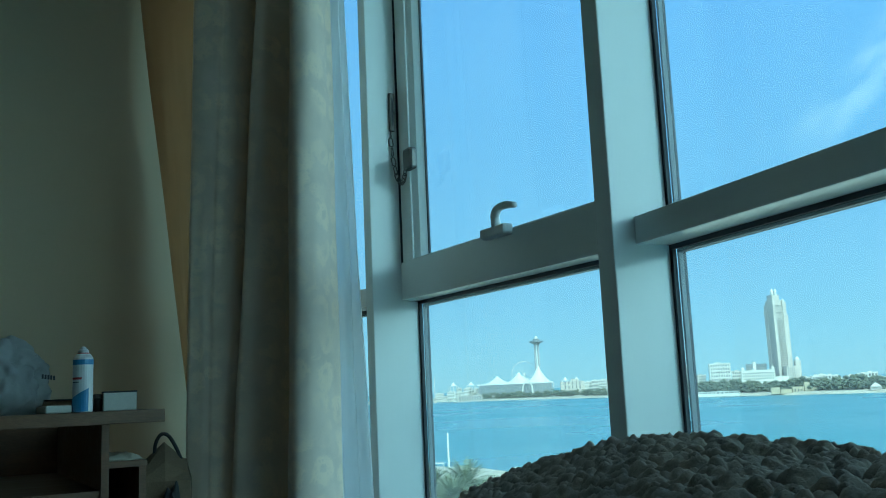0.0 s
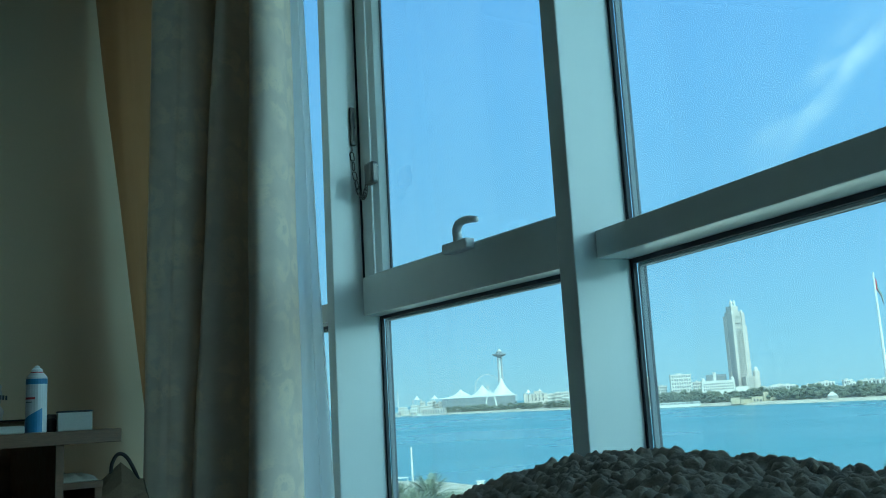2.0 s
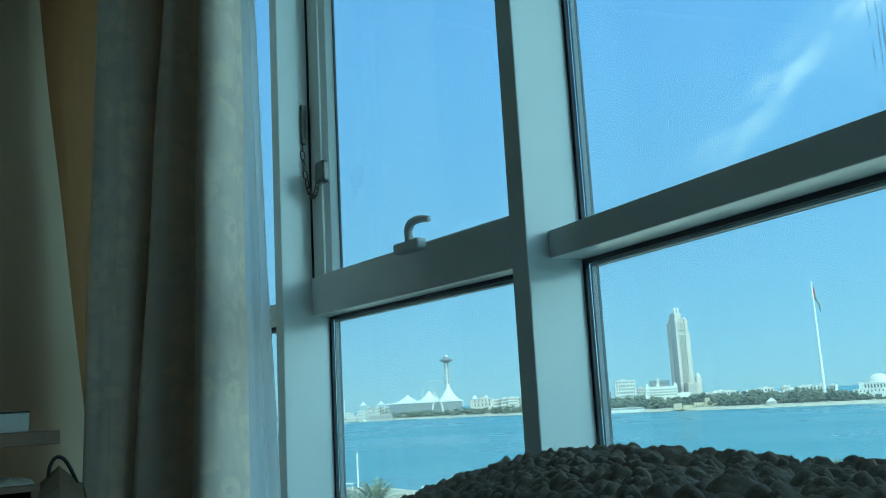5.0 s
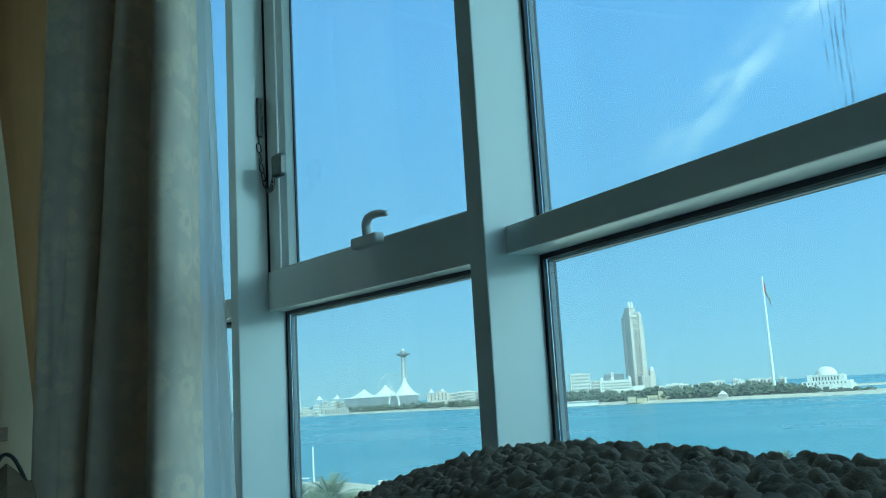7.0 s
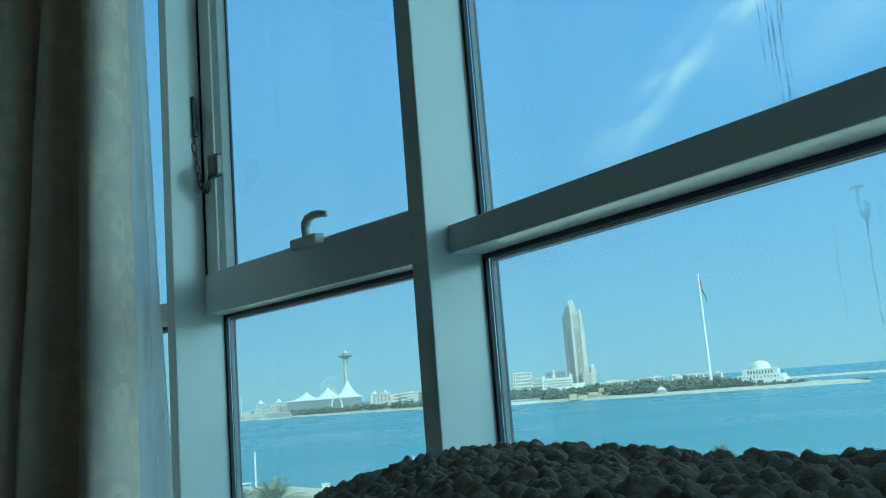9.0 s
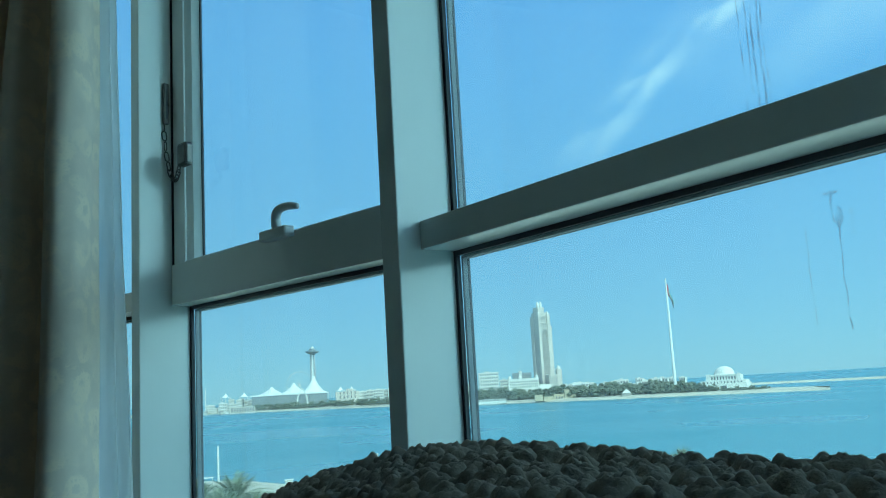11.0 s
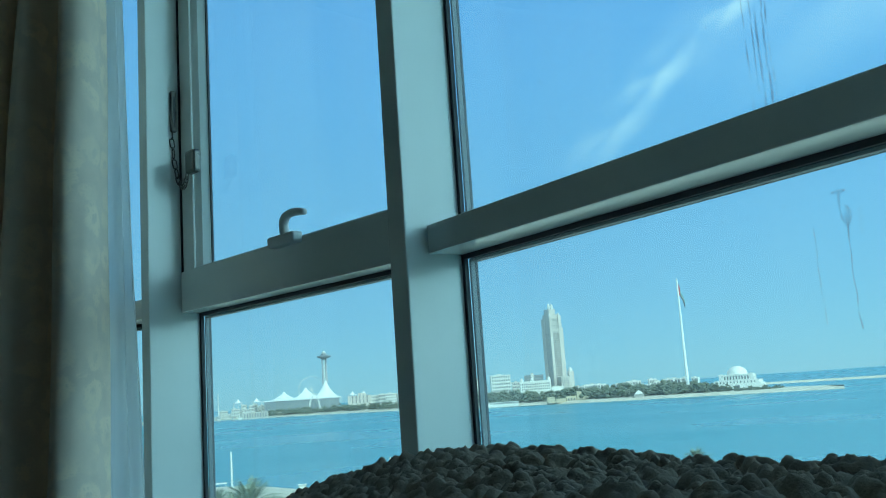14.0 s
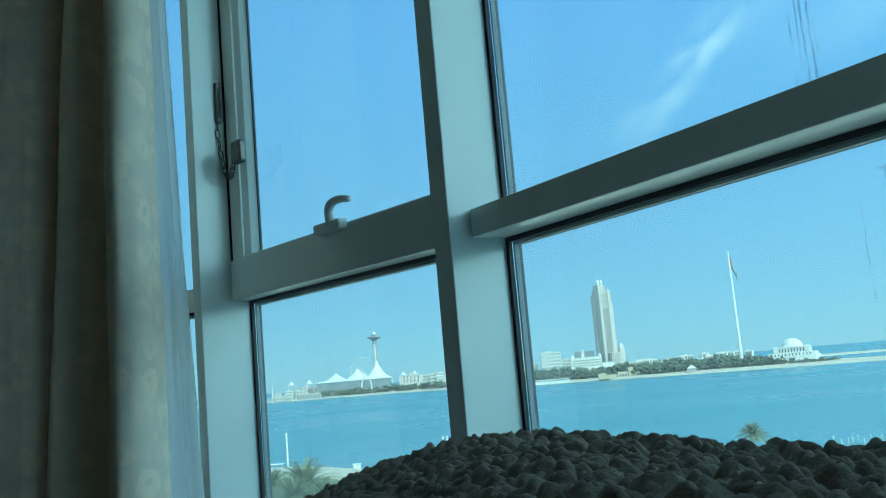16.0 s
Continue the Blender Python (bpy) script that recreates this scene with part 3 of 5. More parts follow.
part("side_panel", boxed(-0.62, -0.6, 2.66, WALL_Y - 0.01, 0.0, DT - 0.036), M_WOOD, desk)

# ---------------------------------------------------------------- sea and shores
def at_az(az, dist, z=0.0):
    return Vector((math.sin(radians(az)) * dist, math.cos(radians(az)) * dist, z))


def sea_mesh():
    bm = bmesh.new()
    rings = [(0, 0), (120, 0), (300, 0), (700, 0), (1500, 0), (2400, 0), (3200, 2), (4000, 8), (4900, 18)]
    rows = []
    n = 96
    for r, up in rings[1:]:
        rows.append([bm.verts.new((r * math.sin(2 * math.pi * k / n), r * math.cos(2 * math.pi * k / n), SEA + up)) for k in range(n)])
    bm.faces.new(rows[0])
    for a_, b_ in zip(rows, rows[1:]):
        for k in range(n):
            bm.faces.new((a_[k], a_[(k + 1) % n], b_[(k + 1) % n], b_[k]))
    return bm


tagged(part("sea", sea_mesh(), M_SEA, smooth=True), "calm turquoise sea", "sea", kind="structure")


def land(name, label, near, far, z, material, edge=3.0):
    """A low sheet of land: outlines given as (bearing, distance) near and far, with a sloping beach."""
    bm = bmesh.new()
    rows = []
    for k, (az, d) in enumerate(near):
        d2 = far[k]
        prof = [(d, -0.5), (d + edge * 4, z * 0.5), (d + edge * 12, z), (d2, z + 1.0), (d2 + 30, -1.0)]
        rows.append([bm.verts.new(at_az(az, r, SEA + up)) for r, up in prof])
    for a_, b_ in zip(rows, rows[1:]):
        for k in range(4):
            bm.faces.new((a_[k], a_[k + 1], b_[k + 1], b_[k]))
    return tagged(part(name, bm, material), label, "land", kind="structure")


def wiggly(az0, az1, n, dist, amp, seed):
    return [(az0 + (az1 - az0) * k / (n - 1), np.interp(az0 + (az1 - az0) * k / (n - 1), *zip(*dist)) * (1 + amp * noise.noise((k * 0.7, seed, 0)))) for k in range(n)]


near_a = wiggly(24, 43.5, 40, [(24, 2500), (28.7, 2315), (31.5, 2190), (34, 2066), (36.3, 1995), (40, 1826), (43.5, 1700)], 0.006, 1)
land("ground_far_shore", "low sandy far shore with a breakwater", near_a, [d + 560 for a_, d in near_a], 3.0, M_SAND)
near_b = wiggly(42.5, 66.5, 50, [(42.5, 1500), (47, 1450), (53, 1330), (58, 1290), (63, 1250), (66.5, 1225)], 0.006, 2)
land("ground_island", "low green island with a pale sandy beach", near_b, [d + np.interp(a_, [42, 56, 60, 64, 66.5], [700, 500, 260, 60, 12]) for a_, d in near_b], 4.0, M_SAND, 2.0)

near_c = [(k, np.interp(k, [-40, 27, 30, 33, 36, 45, 60, 75, 130], [330, 330, 318, 300, 262, 235, 228, 220, 220])) for k in range(-40, 131, 2)]


def near_ground():
    bm = bmesh.new()
    rows = [[bm.verts.new(at_az(az, r, SEA + up)) for r, up in ((6, 2.4), (d * 0.6, 2.2), (d - 14, 1.6), (d, -0.4))] for az, d in near_c]
    for a_, b_ in zip(rows, rows[1:]):
        for k in range(3):
            bm.faces.new((a_[k], a_[k + 1], b_[k + 1], b_[k]))
    return bm


tagged(part("ground", near_ground(), M_SAND), "sandy ground and beach below the building", "ground", kind="structure")

# ---------------------------------------------------------------- far buildings
def top_of(tan, dist):
    """Height over the sea of what stands dist away, tan above the eye's level."""
    return 26.0 + tan * dist


def spot(az, dist, turn=0.0):
    p = at_az(az, dist)
    return pose(p.x, p.y, SEA, 0, 0, -az + turn)


PANE_MESH = {}


def panes(parent, m_face, cols, rows, w, h, du, dz, name="window"):
    """Rows and columns of single windows, slightly proud, on a face whose local x runs along it and z up."""
    key = (round(w, 2), round(h, 2))
    if key not in PANE_MESH:
        PANE_MESH[key] = mesh_of(boxed(-w / 2, w / 2, -0.25, 0.1, 0, h), "window", M_WINGLASS)
    for i in range(cols):
        for j in range(rows):
            ob = new(name, PANE_MESH[key])
            ob.parent = parent
            ob.matrix_local = m_face @ Matrix.Translation(((i - (cols - 1) / 2) * du, 0, j * dz))


def simple_building(az, dist, w, d, h, label, turn=0.0, base=3.0, floors=3, cols=6, material=None, group="", roof=True):
    b = thing("building", label, "building", group, at=spot(az, dist, turn))
    part("wall", boxed(-w / 2, w / 2, -d / 2, d / 2, base - 3, base + h), material or M_WHITE, b)
    if roof:
        bm = bmesh.new()
        for x0, x1, y0, y1 in ((-w / 2 - 0.4, w / 2 + 0.4, -d / 2 - 0.4, -d / 2 + 0.3), (-w / 2 - 0.4, w / 2 + 0.4, d / 2 - 0.3, d / 2 + 0.4), (-w / 2 - 0.4, -w / 2 + 0.3, -d / 2 + 0.3, d / 2 - 0.3), (w / 2 - 0.3, w / 2 + 0.4, -d / 2 + 0.3, d / 2 - 0.3)):
            box(bm, x0, x1, y0, y1, base + h - 0.3, base + h + 1.0)
        part("parapet", bm, material or M_WHITE, b)
        part("roof_room", boxed(-w * 0.2, w * 0.05, -d * 0.2, d * 0.2, base + h, base + h + 3), material or M_WHITE, b)
    step = h / floors
    panes(b, Matrix.Translation((0, -d / 2, base + step * 0.25)), cols, floors, w / cols * 0.55, step * 0.55, w / cols * 0.95, step)
    return b


# the hotel tower
TD = 1750
tower = thing("hotel_tower", "tall pale stone hotel tower with a stepped crown and two cupolas", "tower", at=spot(49.97, TD, 34.5))
part("main_shaft", boxed(-14, 14, -14, 14, 0, 132), M_STONE, tower)
part("upper_shaft", boxed(-14, 11, -13, 14, 132, 155), M_STONE, tower)
part("shoulder", boxed(-12, 9.5, -12, 11, 155, 162), M_STONE, tower)
part("crown", boxed(-10.5, 3.5, -9.5, 7, 162, 172), M_STONE, tower)
part("corner_pier", boxed(-14.6, -9.5, -15.2, -9, 0, 158), M_STONE, tower)
part("corner_pier", boxed(5.5, 12, -15.2, -9, 0, 160), M_STONE, tower)
part("side_pier", boxed(9.8, 14.8, -14.8, -8, 0, 136), M_STONE, tower)
part("side_pier", boxed(-14.9, -13.9, 4, 12, 0, 150), M_STONE, tower)
for x_, y_ in ((-8.4, -6.5), (-1.6, -6.5)):
    bm = bmesh.new()
    lathe(bm, [(2.5, 171), (2.5, 177), (2.9, 177.4), (2.5, 179.8), (1.5, 182.2), (0.4, 183.4), (0.15, 185.5)], 12, Matrix.Translation((x_, y_, 0)))
    part("cupola", bm, M_WHITE, tower)
for x_, y_, z_ in ((11.2, -11.4, 136), (8.6, -12, 160), (-12, -12, 158)):
    bm = bmesh.new()
    lathe(bm, [(1.9, z_), (1.9, z_ + 2.5), (1.2, z_ + 4.2), (0.2, z_ + 5.2)], 10, Matrix.Translation((x_, y_, 0)))
    part("finial", bm, M_WHITE, tower)
for x0, x1, y0, y1, z0 in ((-14.9, 12.4, -15.6, 14.5, 141), (-14.9, 12.4, -15.6, 14.5, 153.6), (-14.9, 15.2, -15.6, 14.5, 130.5), (-12.5, 10, -12.5, 11.5, 161), (-11, 4, -10, 7.5, 171)):
    part("cornice", boxed(x0, x1, y0, y1, z0, z0 + 1.3), M_STONE, tower)
# recessed column of windows between the two piers, single windows on piers and on the shaded flank
part("bay_recess", boxed(-9.4, 5.4, -14.16, -13.9, 4, 129), M_WINBAY, tower)
for k in range(30):
    part("floor_band", boxed(-9.4, 5.4, -14.75, -14.2, 7.2 + k * 4.1, 8.5 + k * 4.1), M_STONE, tower)
for x_ in (-9.2, -6.3, -3.5, -0.7, 2.1, 5.0):
    part("fin", boxed(x_ - 0.35, x_ + 0.35, -14.9, -14.2, 4, 129), M_STONE, tower)
panes(tower, Matrix.Translation((-2.0, -13.1, 135)), 3, 4, 1.7, 2.0, 4.4, 4.6)
panes(tower, Matrix.Translation((11.2, -14.8, 8)), 2, 12, 0.9, 1.8, 2.0, 8.2)
panes(tower, pose(-14, -1, 10, 0, 0, -90), 5, 28, 1.2, 1.9, 3.4, 4.2)
annex = thing("hotel_annex", "lower stone wing with a domed turret beside the tower", "building", at=spot(50.62, 1728, 20))
part("wing", boxed(-14, 4, -9, 12, 0, 44), M_STONE, annex)
part("turret", boxed(2, 11, -10, 0, 0, 53), M_STONE, annex)
bm = bmesh.new()
lathe(bm, [(3.6, 53), (3.8, 55), (3.2, 57.5), (1.6, 59.4), (0.2, 60.3), (0.1, 62)], 12, Matrix.Translation((6.5, -5, 0)))
part("dome", bm, M_WHITE, annex)
panes(annex, Matrix.Translation((-6, -9, 6)), 4, 9, 1.7, 2.2, 3.6, 4.1)
podium = thing("hotel_podium", "long white hotel podium with rows of windows and corner domes", "building", at=spot(48.85, 1705, 6))
part("wall", boxed(-34, 22, -8, 12, 0, 38.5), M_WHITE, podium)
part("terrace_wing", boxed(22, 44, -12, 8, 0, 27), M_WHITE, podium)
part("cornice", boxed(-34.6, 22.6, -8.6, -7.9, 37.4, 39.4), M_WHITE, podium)
for x_ in (-31, -12, 19):
    bm = bmesh.new()
    lathe(bm, [(3.0, 38.5), (3.0, 41), (2.6, 43), (1.4, 44.6), (0.2, 45.4)], 10, Matrix.Translation((x_, -4, 0)))
    part("dome", bm, M_WHITE, podium)
panes(podium, Matrix.Translation((-6, -8, 23)), 15, 3, 1.9, 2.6, 3.5, 4.6)
glassy = thing("building", "grey-blue glazed block behind the white podium", "building", "far blocks", at=spot(48.6, 1770, 4))
part("wall", boxed(-18, 17, -9, 9, 0, 51), M_GLAZE, glassy)
part("lift_tower", boxed(-6, -1, -10, 6, 0, 55), M_WHITE, glassy)
for k in range(3):
    part("floor_band", boxed(-18.3, 17.3, -9.4, 9.4, 38 + k * 5, 39.2 + k * 5), M_CONC, glassy)
for az_, dist_, w_, d_, h_, fl_, co_, tr_ in ((46.5, 1760, 37, 18, 51, 8, 8, 8), (44.55, 1800, 36, 18, 49, 8, 8, -4), (45.4, 1790, 14, 14, 32, 6, 4, 12), (47.5, 1780, 20, 14, 36, 6, 5, 3), (43.2, 1820, 50, 18, 34, 5, 11, 0)):
    simple_building(az_, dist_, w_, d_, h_, "pale block of flats with rows of dark windows behind trees", tr_, 3, fl_, co_, group="far blocks", material=M_WHITE)
rng = random.Random(11)
for k in range(15):
    az_ = 51.3 + k * 0.5 + rng.uniform(-0.2, 0.2)
    simple_building(az_, 1700 + rng.uniform(-40, 60), rng.uniform(9, 22), 12, rng.uniform(15, 25), "small white house showing above the trees", rng.uniform(-20, 20), 3, 3, 4, group="houses behind the trees")
for az_, w_ in ((45.1, 30), (46.3, 44), (47.2, 16)):
    simple_building(az_, 1440, w_, 8, 4.2, "low white beach house on the island shore", 0, 4, 1, 7, group="beach houses", roof=False)
villa = thing("ruined_villa", "sand-coloured villa with broken gables on the shore", "building", at=spot(50.6, 1400, 5))
for x0, x1, h in ((-32, -20, 9), (-19, -4, 6), (-3, 12, 9), (13, 20, 15), (21, 30, 7)):
    part("wing", boxed(x0, x1, -5 + (h % 3), 6, 2, 2 + h), mat("sandstone", (0.5, 0.4, 0.27), 0.85, 0.15, 0.2, 2.0, 0.3) if "sandstone" not in bpy.data.materials else bpy.data.materials["sandstone"], villa)
panes(villa, Matrix.Translation((4.5, -5, 4)), 3, 1, 2, 3.4, 4.2, 4)
pavilion = thing("beach_pavilion", "small beach pavilion with a pitched roof", "pavilion", at=spot(54.9, 1335, 0))
part("wall", boxed(-7, 7, -4, 4, 3, 8), M_STONE, pavilion)
bm = bmesh.new()
lathe(bm, [(9, 8), (8.6, 8.6), (2.5, 12), (0.3, 13.2)], 4, pose(0, 0, 0, 0, 0, 45))
part("roof", bm, M_WHITE, pavilion)

# domed building on the point
DD = 1350
hall = thing("domed_hall", "white hall with a large ribbed dome and terraces", "building", at=spot(60.74, DD, -10))
part("terrace", boxed(-34, 33, -22, 22, 3, 14), M_WHITE, hall)
part("lower_storey", boxed(-30, 31, -18, 17, 13, 18.2), M_WHITE, hall)
part("upper_storey", boxed(-21, 23, -16, 14, 18, 25.6), M_WHITE, hall)
bm = bmesh.new()
lathe(bm, [(14.6, 25), (14.6, 26.5)] + [(14 * math.cos(t * math.pi / 16), 26.5 + 11.3 * math.sin(t * math.pi / 16)) for t in range(8)] + [(0.3, 37.8)], 28)
part("dome", bm, M_WHITE, hall, smooth=True)
panes(hall, Matrix.Translation((1, -16, 19.2)), 11, 1, 1.7, 4.6, 3.9, 4)
panes(hall, Matrix.Translation((0, -18, 14.2)), 12, 1, 1.4, 2.6, 4.6, 4)
panes(hall, Matrix.Translation((2, -22, 5)), 1, 1, 6.5, 6.0, 9.0, 4)
part("cornice", boxed(-21.6, 23.6, -16.6, -15.9, 24.6, 26.4), M_WHITE, hall)
for x_ in (-20, 22):
    part("corner_tower", boxed(x_ - 2.4, x_ + 2.4, -17, -12, 14, 27.2), M_WHITE, hall)

# flagpole with a hanging flag
FD = 1470
pole = thing("flagpole", "very tall white flagpole with a hanging flag", "flagpole", at=spot(57.84, FD))
bm = bmesh.new()
tube(bm, [(0, 0, 2), (0, 0, 60), (0, 0, top_of(0.1056, FD))], [2.8, 2.2, 1.3], 12)
part("mast", bm, M_TENT, pole)
FLAG = {"red": (0.46, 0.03, 0.04), "green": (0.01, 0.2, 0.08), "white": (0.75, 0.75, 0.73), "black": (0.02, 0.02, 0.02)}
ft = top_of(0.1015, FD)


def flag_strip(colour, u0, u1, v0, v1, n=10):
    """A piece of hanging cloth between two fractions of the flag's length and height."""
    bm = bmesh.new()
    rows = []
    for i in range(n + 1):
        u = u0 + (u1 - u0) * i / n
        col = []
        for j in range(3):
            v = v0 + (v1 - v0) * j / 2
            col.append(bm.verts.new((0.9 + u * 8.5 + 0.6 * math.sin(u * 9 + v * 3), -0.8 * math.sin(u * 14 + v * 2), ft - u * 33 - v * 15 * (1 - 0.35 * u))))
        rows.append(col)
    for a_, b_ in zip(rows, rows[1:]):
        for j in range(2):
            bm.faces.new((a_[j], a_[j + 1], b_[j + 1], b_[j]))
    nm = "flag_" + colour
    m = bpy.data.materials.get(nm) or mat(nm, FLAG[colour], 0.8, 0.1, 0.2, 3.0, 0.1)
    ob = part("flag_cloth", bm, m, pole, colour + " piece of flag cloth")
    so = ob.modifiers.new("cloth", "SOLIDIFY")
    so.thickness = 0.15


flag_strip("red", 0.0, 0.28, 0.0, 1.0)
flag_strip("green", 0.28, 1.0, 0.0, 0.25)
flag_strip("white", 0.28, 1.0, 0.25, 0.5)
flag_strip("black", 0.28, 1.0, 0.5, 1.0)

# marina: tents, wheel, lookout tower, quays
MD = 2320
for az_, tan_, r_, base_ in ((35.62, 0.0234, 38, 38), (34.40, 0.0169, 44, 38), (33.06, 0.0137, 46, 38), (37.25, 0.0104, 10, 40), (37.95, 0.0102, 10, 40), (30.3, 0.0100, 12, 38), (31.4, 0.0098, 12, 38)):
    tent = thing("tent_roof", "pointed white membrane tent roof", "tent", "tent roofs", at=spot(az_, MD))
    h_ = top_of(tan_, MD) - base_
    bm = bmesh.new()
    lathe(bm, [(r_ * (1 - t_ / 12), base_ + h_ * (t_ / 12) ** 1.9) for t_ in range(12)] + [(r_ * 0.07, base_ + h_ * 0.99), (r_ * 0.02, base_ + h_)], 20)
    part("membrane", bm, M_TENT, tent, smooth=True)
    for k in range(8):
        bm = bmesh.new()
        tube(bm, [(r_ * 0.96 * math.cos(k * 0.785), r_ * 0.96 * math.sin(k * 0.785), 1), (r_ * 0.96 * math.cos(k * 0.785), r_ * 0.96 * math.sin(k * 0.785), base_ + 1)], 0.6, 6)
        part("post", bm, M_WHITE, tent)
arcade = thing("arcade_hall", "long grey glazed hall under the tents", "building", at=spot(34.2, MD - 50, -3))
part("wall", boxed(-92, 88, -10, 20, 0, 36), M_GLAZE, arcade)
part("roof", boxed(-96, 92, -12, 22, 36, 39), M_TENT, arcade)
for k in range(24):
    part("mullion", boxed(-90 + k * 7.7, -89 + k * 7.7, -10.6, -9.9, 4, 36), M_CONC, arcade)
mast_arch = thing("mast_arch", "white forked arch in front of the tents", "arch", at=spot(34.9, MD - 75))
for s_ in (-1, 1):
    bm = bmesh.new()
    tube(bm, [(0, 0, 50), (s_ * 5, 0, 42), (s_ * 11, 0, 28), (s_ * 14, 0, 6)], [0.9, 1.5, 1.8, 2.0], 8)
    part("leg", bm, M_WHITE, mast_arch)

lookout = thing("lookout_tower", "slender lookout tower with a round restaurant disc", "tower", at=spot(35.6, MD + 40))
for x_ in (-4.2, 4.2):
    bm = bmesh.new()
    tube(bm, [(x_, 0, 0), (x_, 0, 120), (x_, 0, 134)], [2.9, 2.3, 2.3], 10)
    part("shaft", bm, M_CONC, lookout)
part("core", boxed(-1.2, 1.2, -1, 1, 0, 134), M_WHITE, lookout)
bm = bmesh.new()
lathe(bm, [(4, 128), (9, 131), (16.5, 134), (17.2, 135), (17.2, 137.2), (11, 138), (8, 139), (7.6, 142.4), (4, 143.6)], 24)
part("disc", bm, M_GLAZE, lookout, "grey glazed disc")
bm = bmesh.new()
lathe(bm, [(5.2, 143.6), (4.4, 146), (2.4, 148), (0.5, 149.2), (0.2, 153)], 16)
part("cap", bm, M_WHITE, lookout)
lookout.scale = (1.05, 1.05, 1.05)
wheel = thing("ferris_wheel", "thin white ferris wheel with spokes", "ferris wheel", at=spot(34.75, MD + 90))
bm = bmesh.new()
wc, wr = 59.0, 31.0
tube(bm, [(wr * math.cos(k * math.pi / 24), 0, wc + wr * math.sin(k * math.pi / 24)) for k in range(48)], 0.65, 6, closed=True)
wheel.scale = (1.05, 1.05, 1.05)
part("rim", bm, M_WHITE, wheel)
for k in range(16):
    bm = bmesh.new()
    tube(bm, [(0, 0, wc), (wr * math.cos(k * math.pi / 8), 0, wc + wr * math.sin(k * math.pi / 8))], 0.34, 4)
    part("spoke", bm, M_WHITE, wheel)
for s_ in (-1, 1):
    bm = bmesh.new()
    tube(bm, [(0, 0, wc), (s_ * 18, 0, 0)], 0.9, 6)
    part("support_leg", bm, M_WHITE, wheel)
gate = thing("gate_house", "pale pink gate building with arched dark windows", "building", at=spot(37.7, MD - 40, 4))
part("wall", boxed(-30, 28, -9, 9, 0, 37), M_STONE, gate)
part("gable", boxed(-4, 14, -10, 9, 0, 43), M_STONE, gate)
panes(gate, Matrix.Translation((-1, -10, 20)), 5, 2, 2.6, 6.5, 9.0, 10)
rng = random.Random(5)
for k in range(12):
    az_ = 29.4 + k * 0.24 + rng.uniform(-0.06, 0.06)
    simple_building(az_, MD + rng.uniform(-40, 60), rng.uniform(10, 24), 14, rng.uniform(14, 30) * (0.6 if az_ < 29.9 else 1), "low white waterfront building with small windows", rng.uniform(-15, 15), 3, rng.choice((3, 4)), rng.choice((4, 5, 6)), group="waterfront buildings")
for k in range(5):
    az_ = 38.75 + k * 0.42 + rng.uniform(-0.1, 0.1)
    simple_building(az_, MD + rng.uniform(0, 60), rng.uniform(20, 34), 14, rng.uniform(29, 36), "white waterfront building with small windows", rng.uniform(-8, 8), 3, rng.choice((4, 5)), rng.choice((6, 8)), group="waterfront buildings")
for k in range(20):
    simple_building(29.3 + k * 0.55 + rng.uniform(-0.2, 0.2), MD - 120 + rng.uniform(-50, 30), rng.uniform(5, 15), 8, rng.uniform(3, 9), "low pale quay shed", rng.uniform(-20, 20), 3, 1, 3, group="quay sheds", roof=False, material=rng.choice((M_WHITE, M_STONE)))
shed = thing("quay_wall", "brownish quay wall with dark bays", "quay", at=spot(31.3, MD - 150))
part("wall", boxed(-29, 28, -3, 3, -1, 15), M_STONE, shed)
panes(shed, Matrix.Translation((0, -3, 3)), 9, 1, 3.0, 9, 6.0, 5)
beacon = thing("harbour_mast", "slim white mast at the end of the quay", "mast", at=spot(29.12, MD - 60))
bm = bmesh.new()
tube(bm, [(0, 0, 0), (0, 0, top_of(0.0157, MD))], [1.3, 0.7], 8)
part("pole", bm, M_WHITE, beacon)

# breakwater out to sea
bm = bmesh.new()
rows_ = []
for k in range(24):
    az_ = 62.0 + k * 0.45
    d_ = 2150 - k * 4
    rows_.append([bm.verts.new(at_az(az_, d_ + o, SEA + h_)) for o, h_ in ((-26, -1), (-10, 4 + noise.noise((k, 0, 0))), (10, 4.5 + noise.noise((k, 3, 0))), (26, -1))])
for a_, b_ in zip(rows_, rows_[1:]):
    for k in range(3):
        bm.faces.new((a_[k], a_[k + 1], b_[k + 1], b_[k]))
tagged(part("breakwater", bm, M_SAND), "long low breakwater of pale rubble", "breakwater", kind="structure")


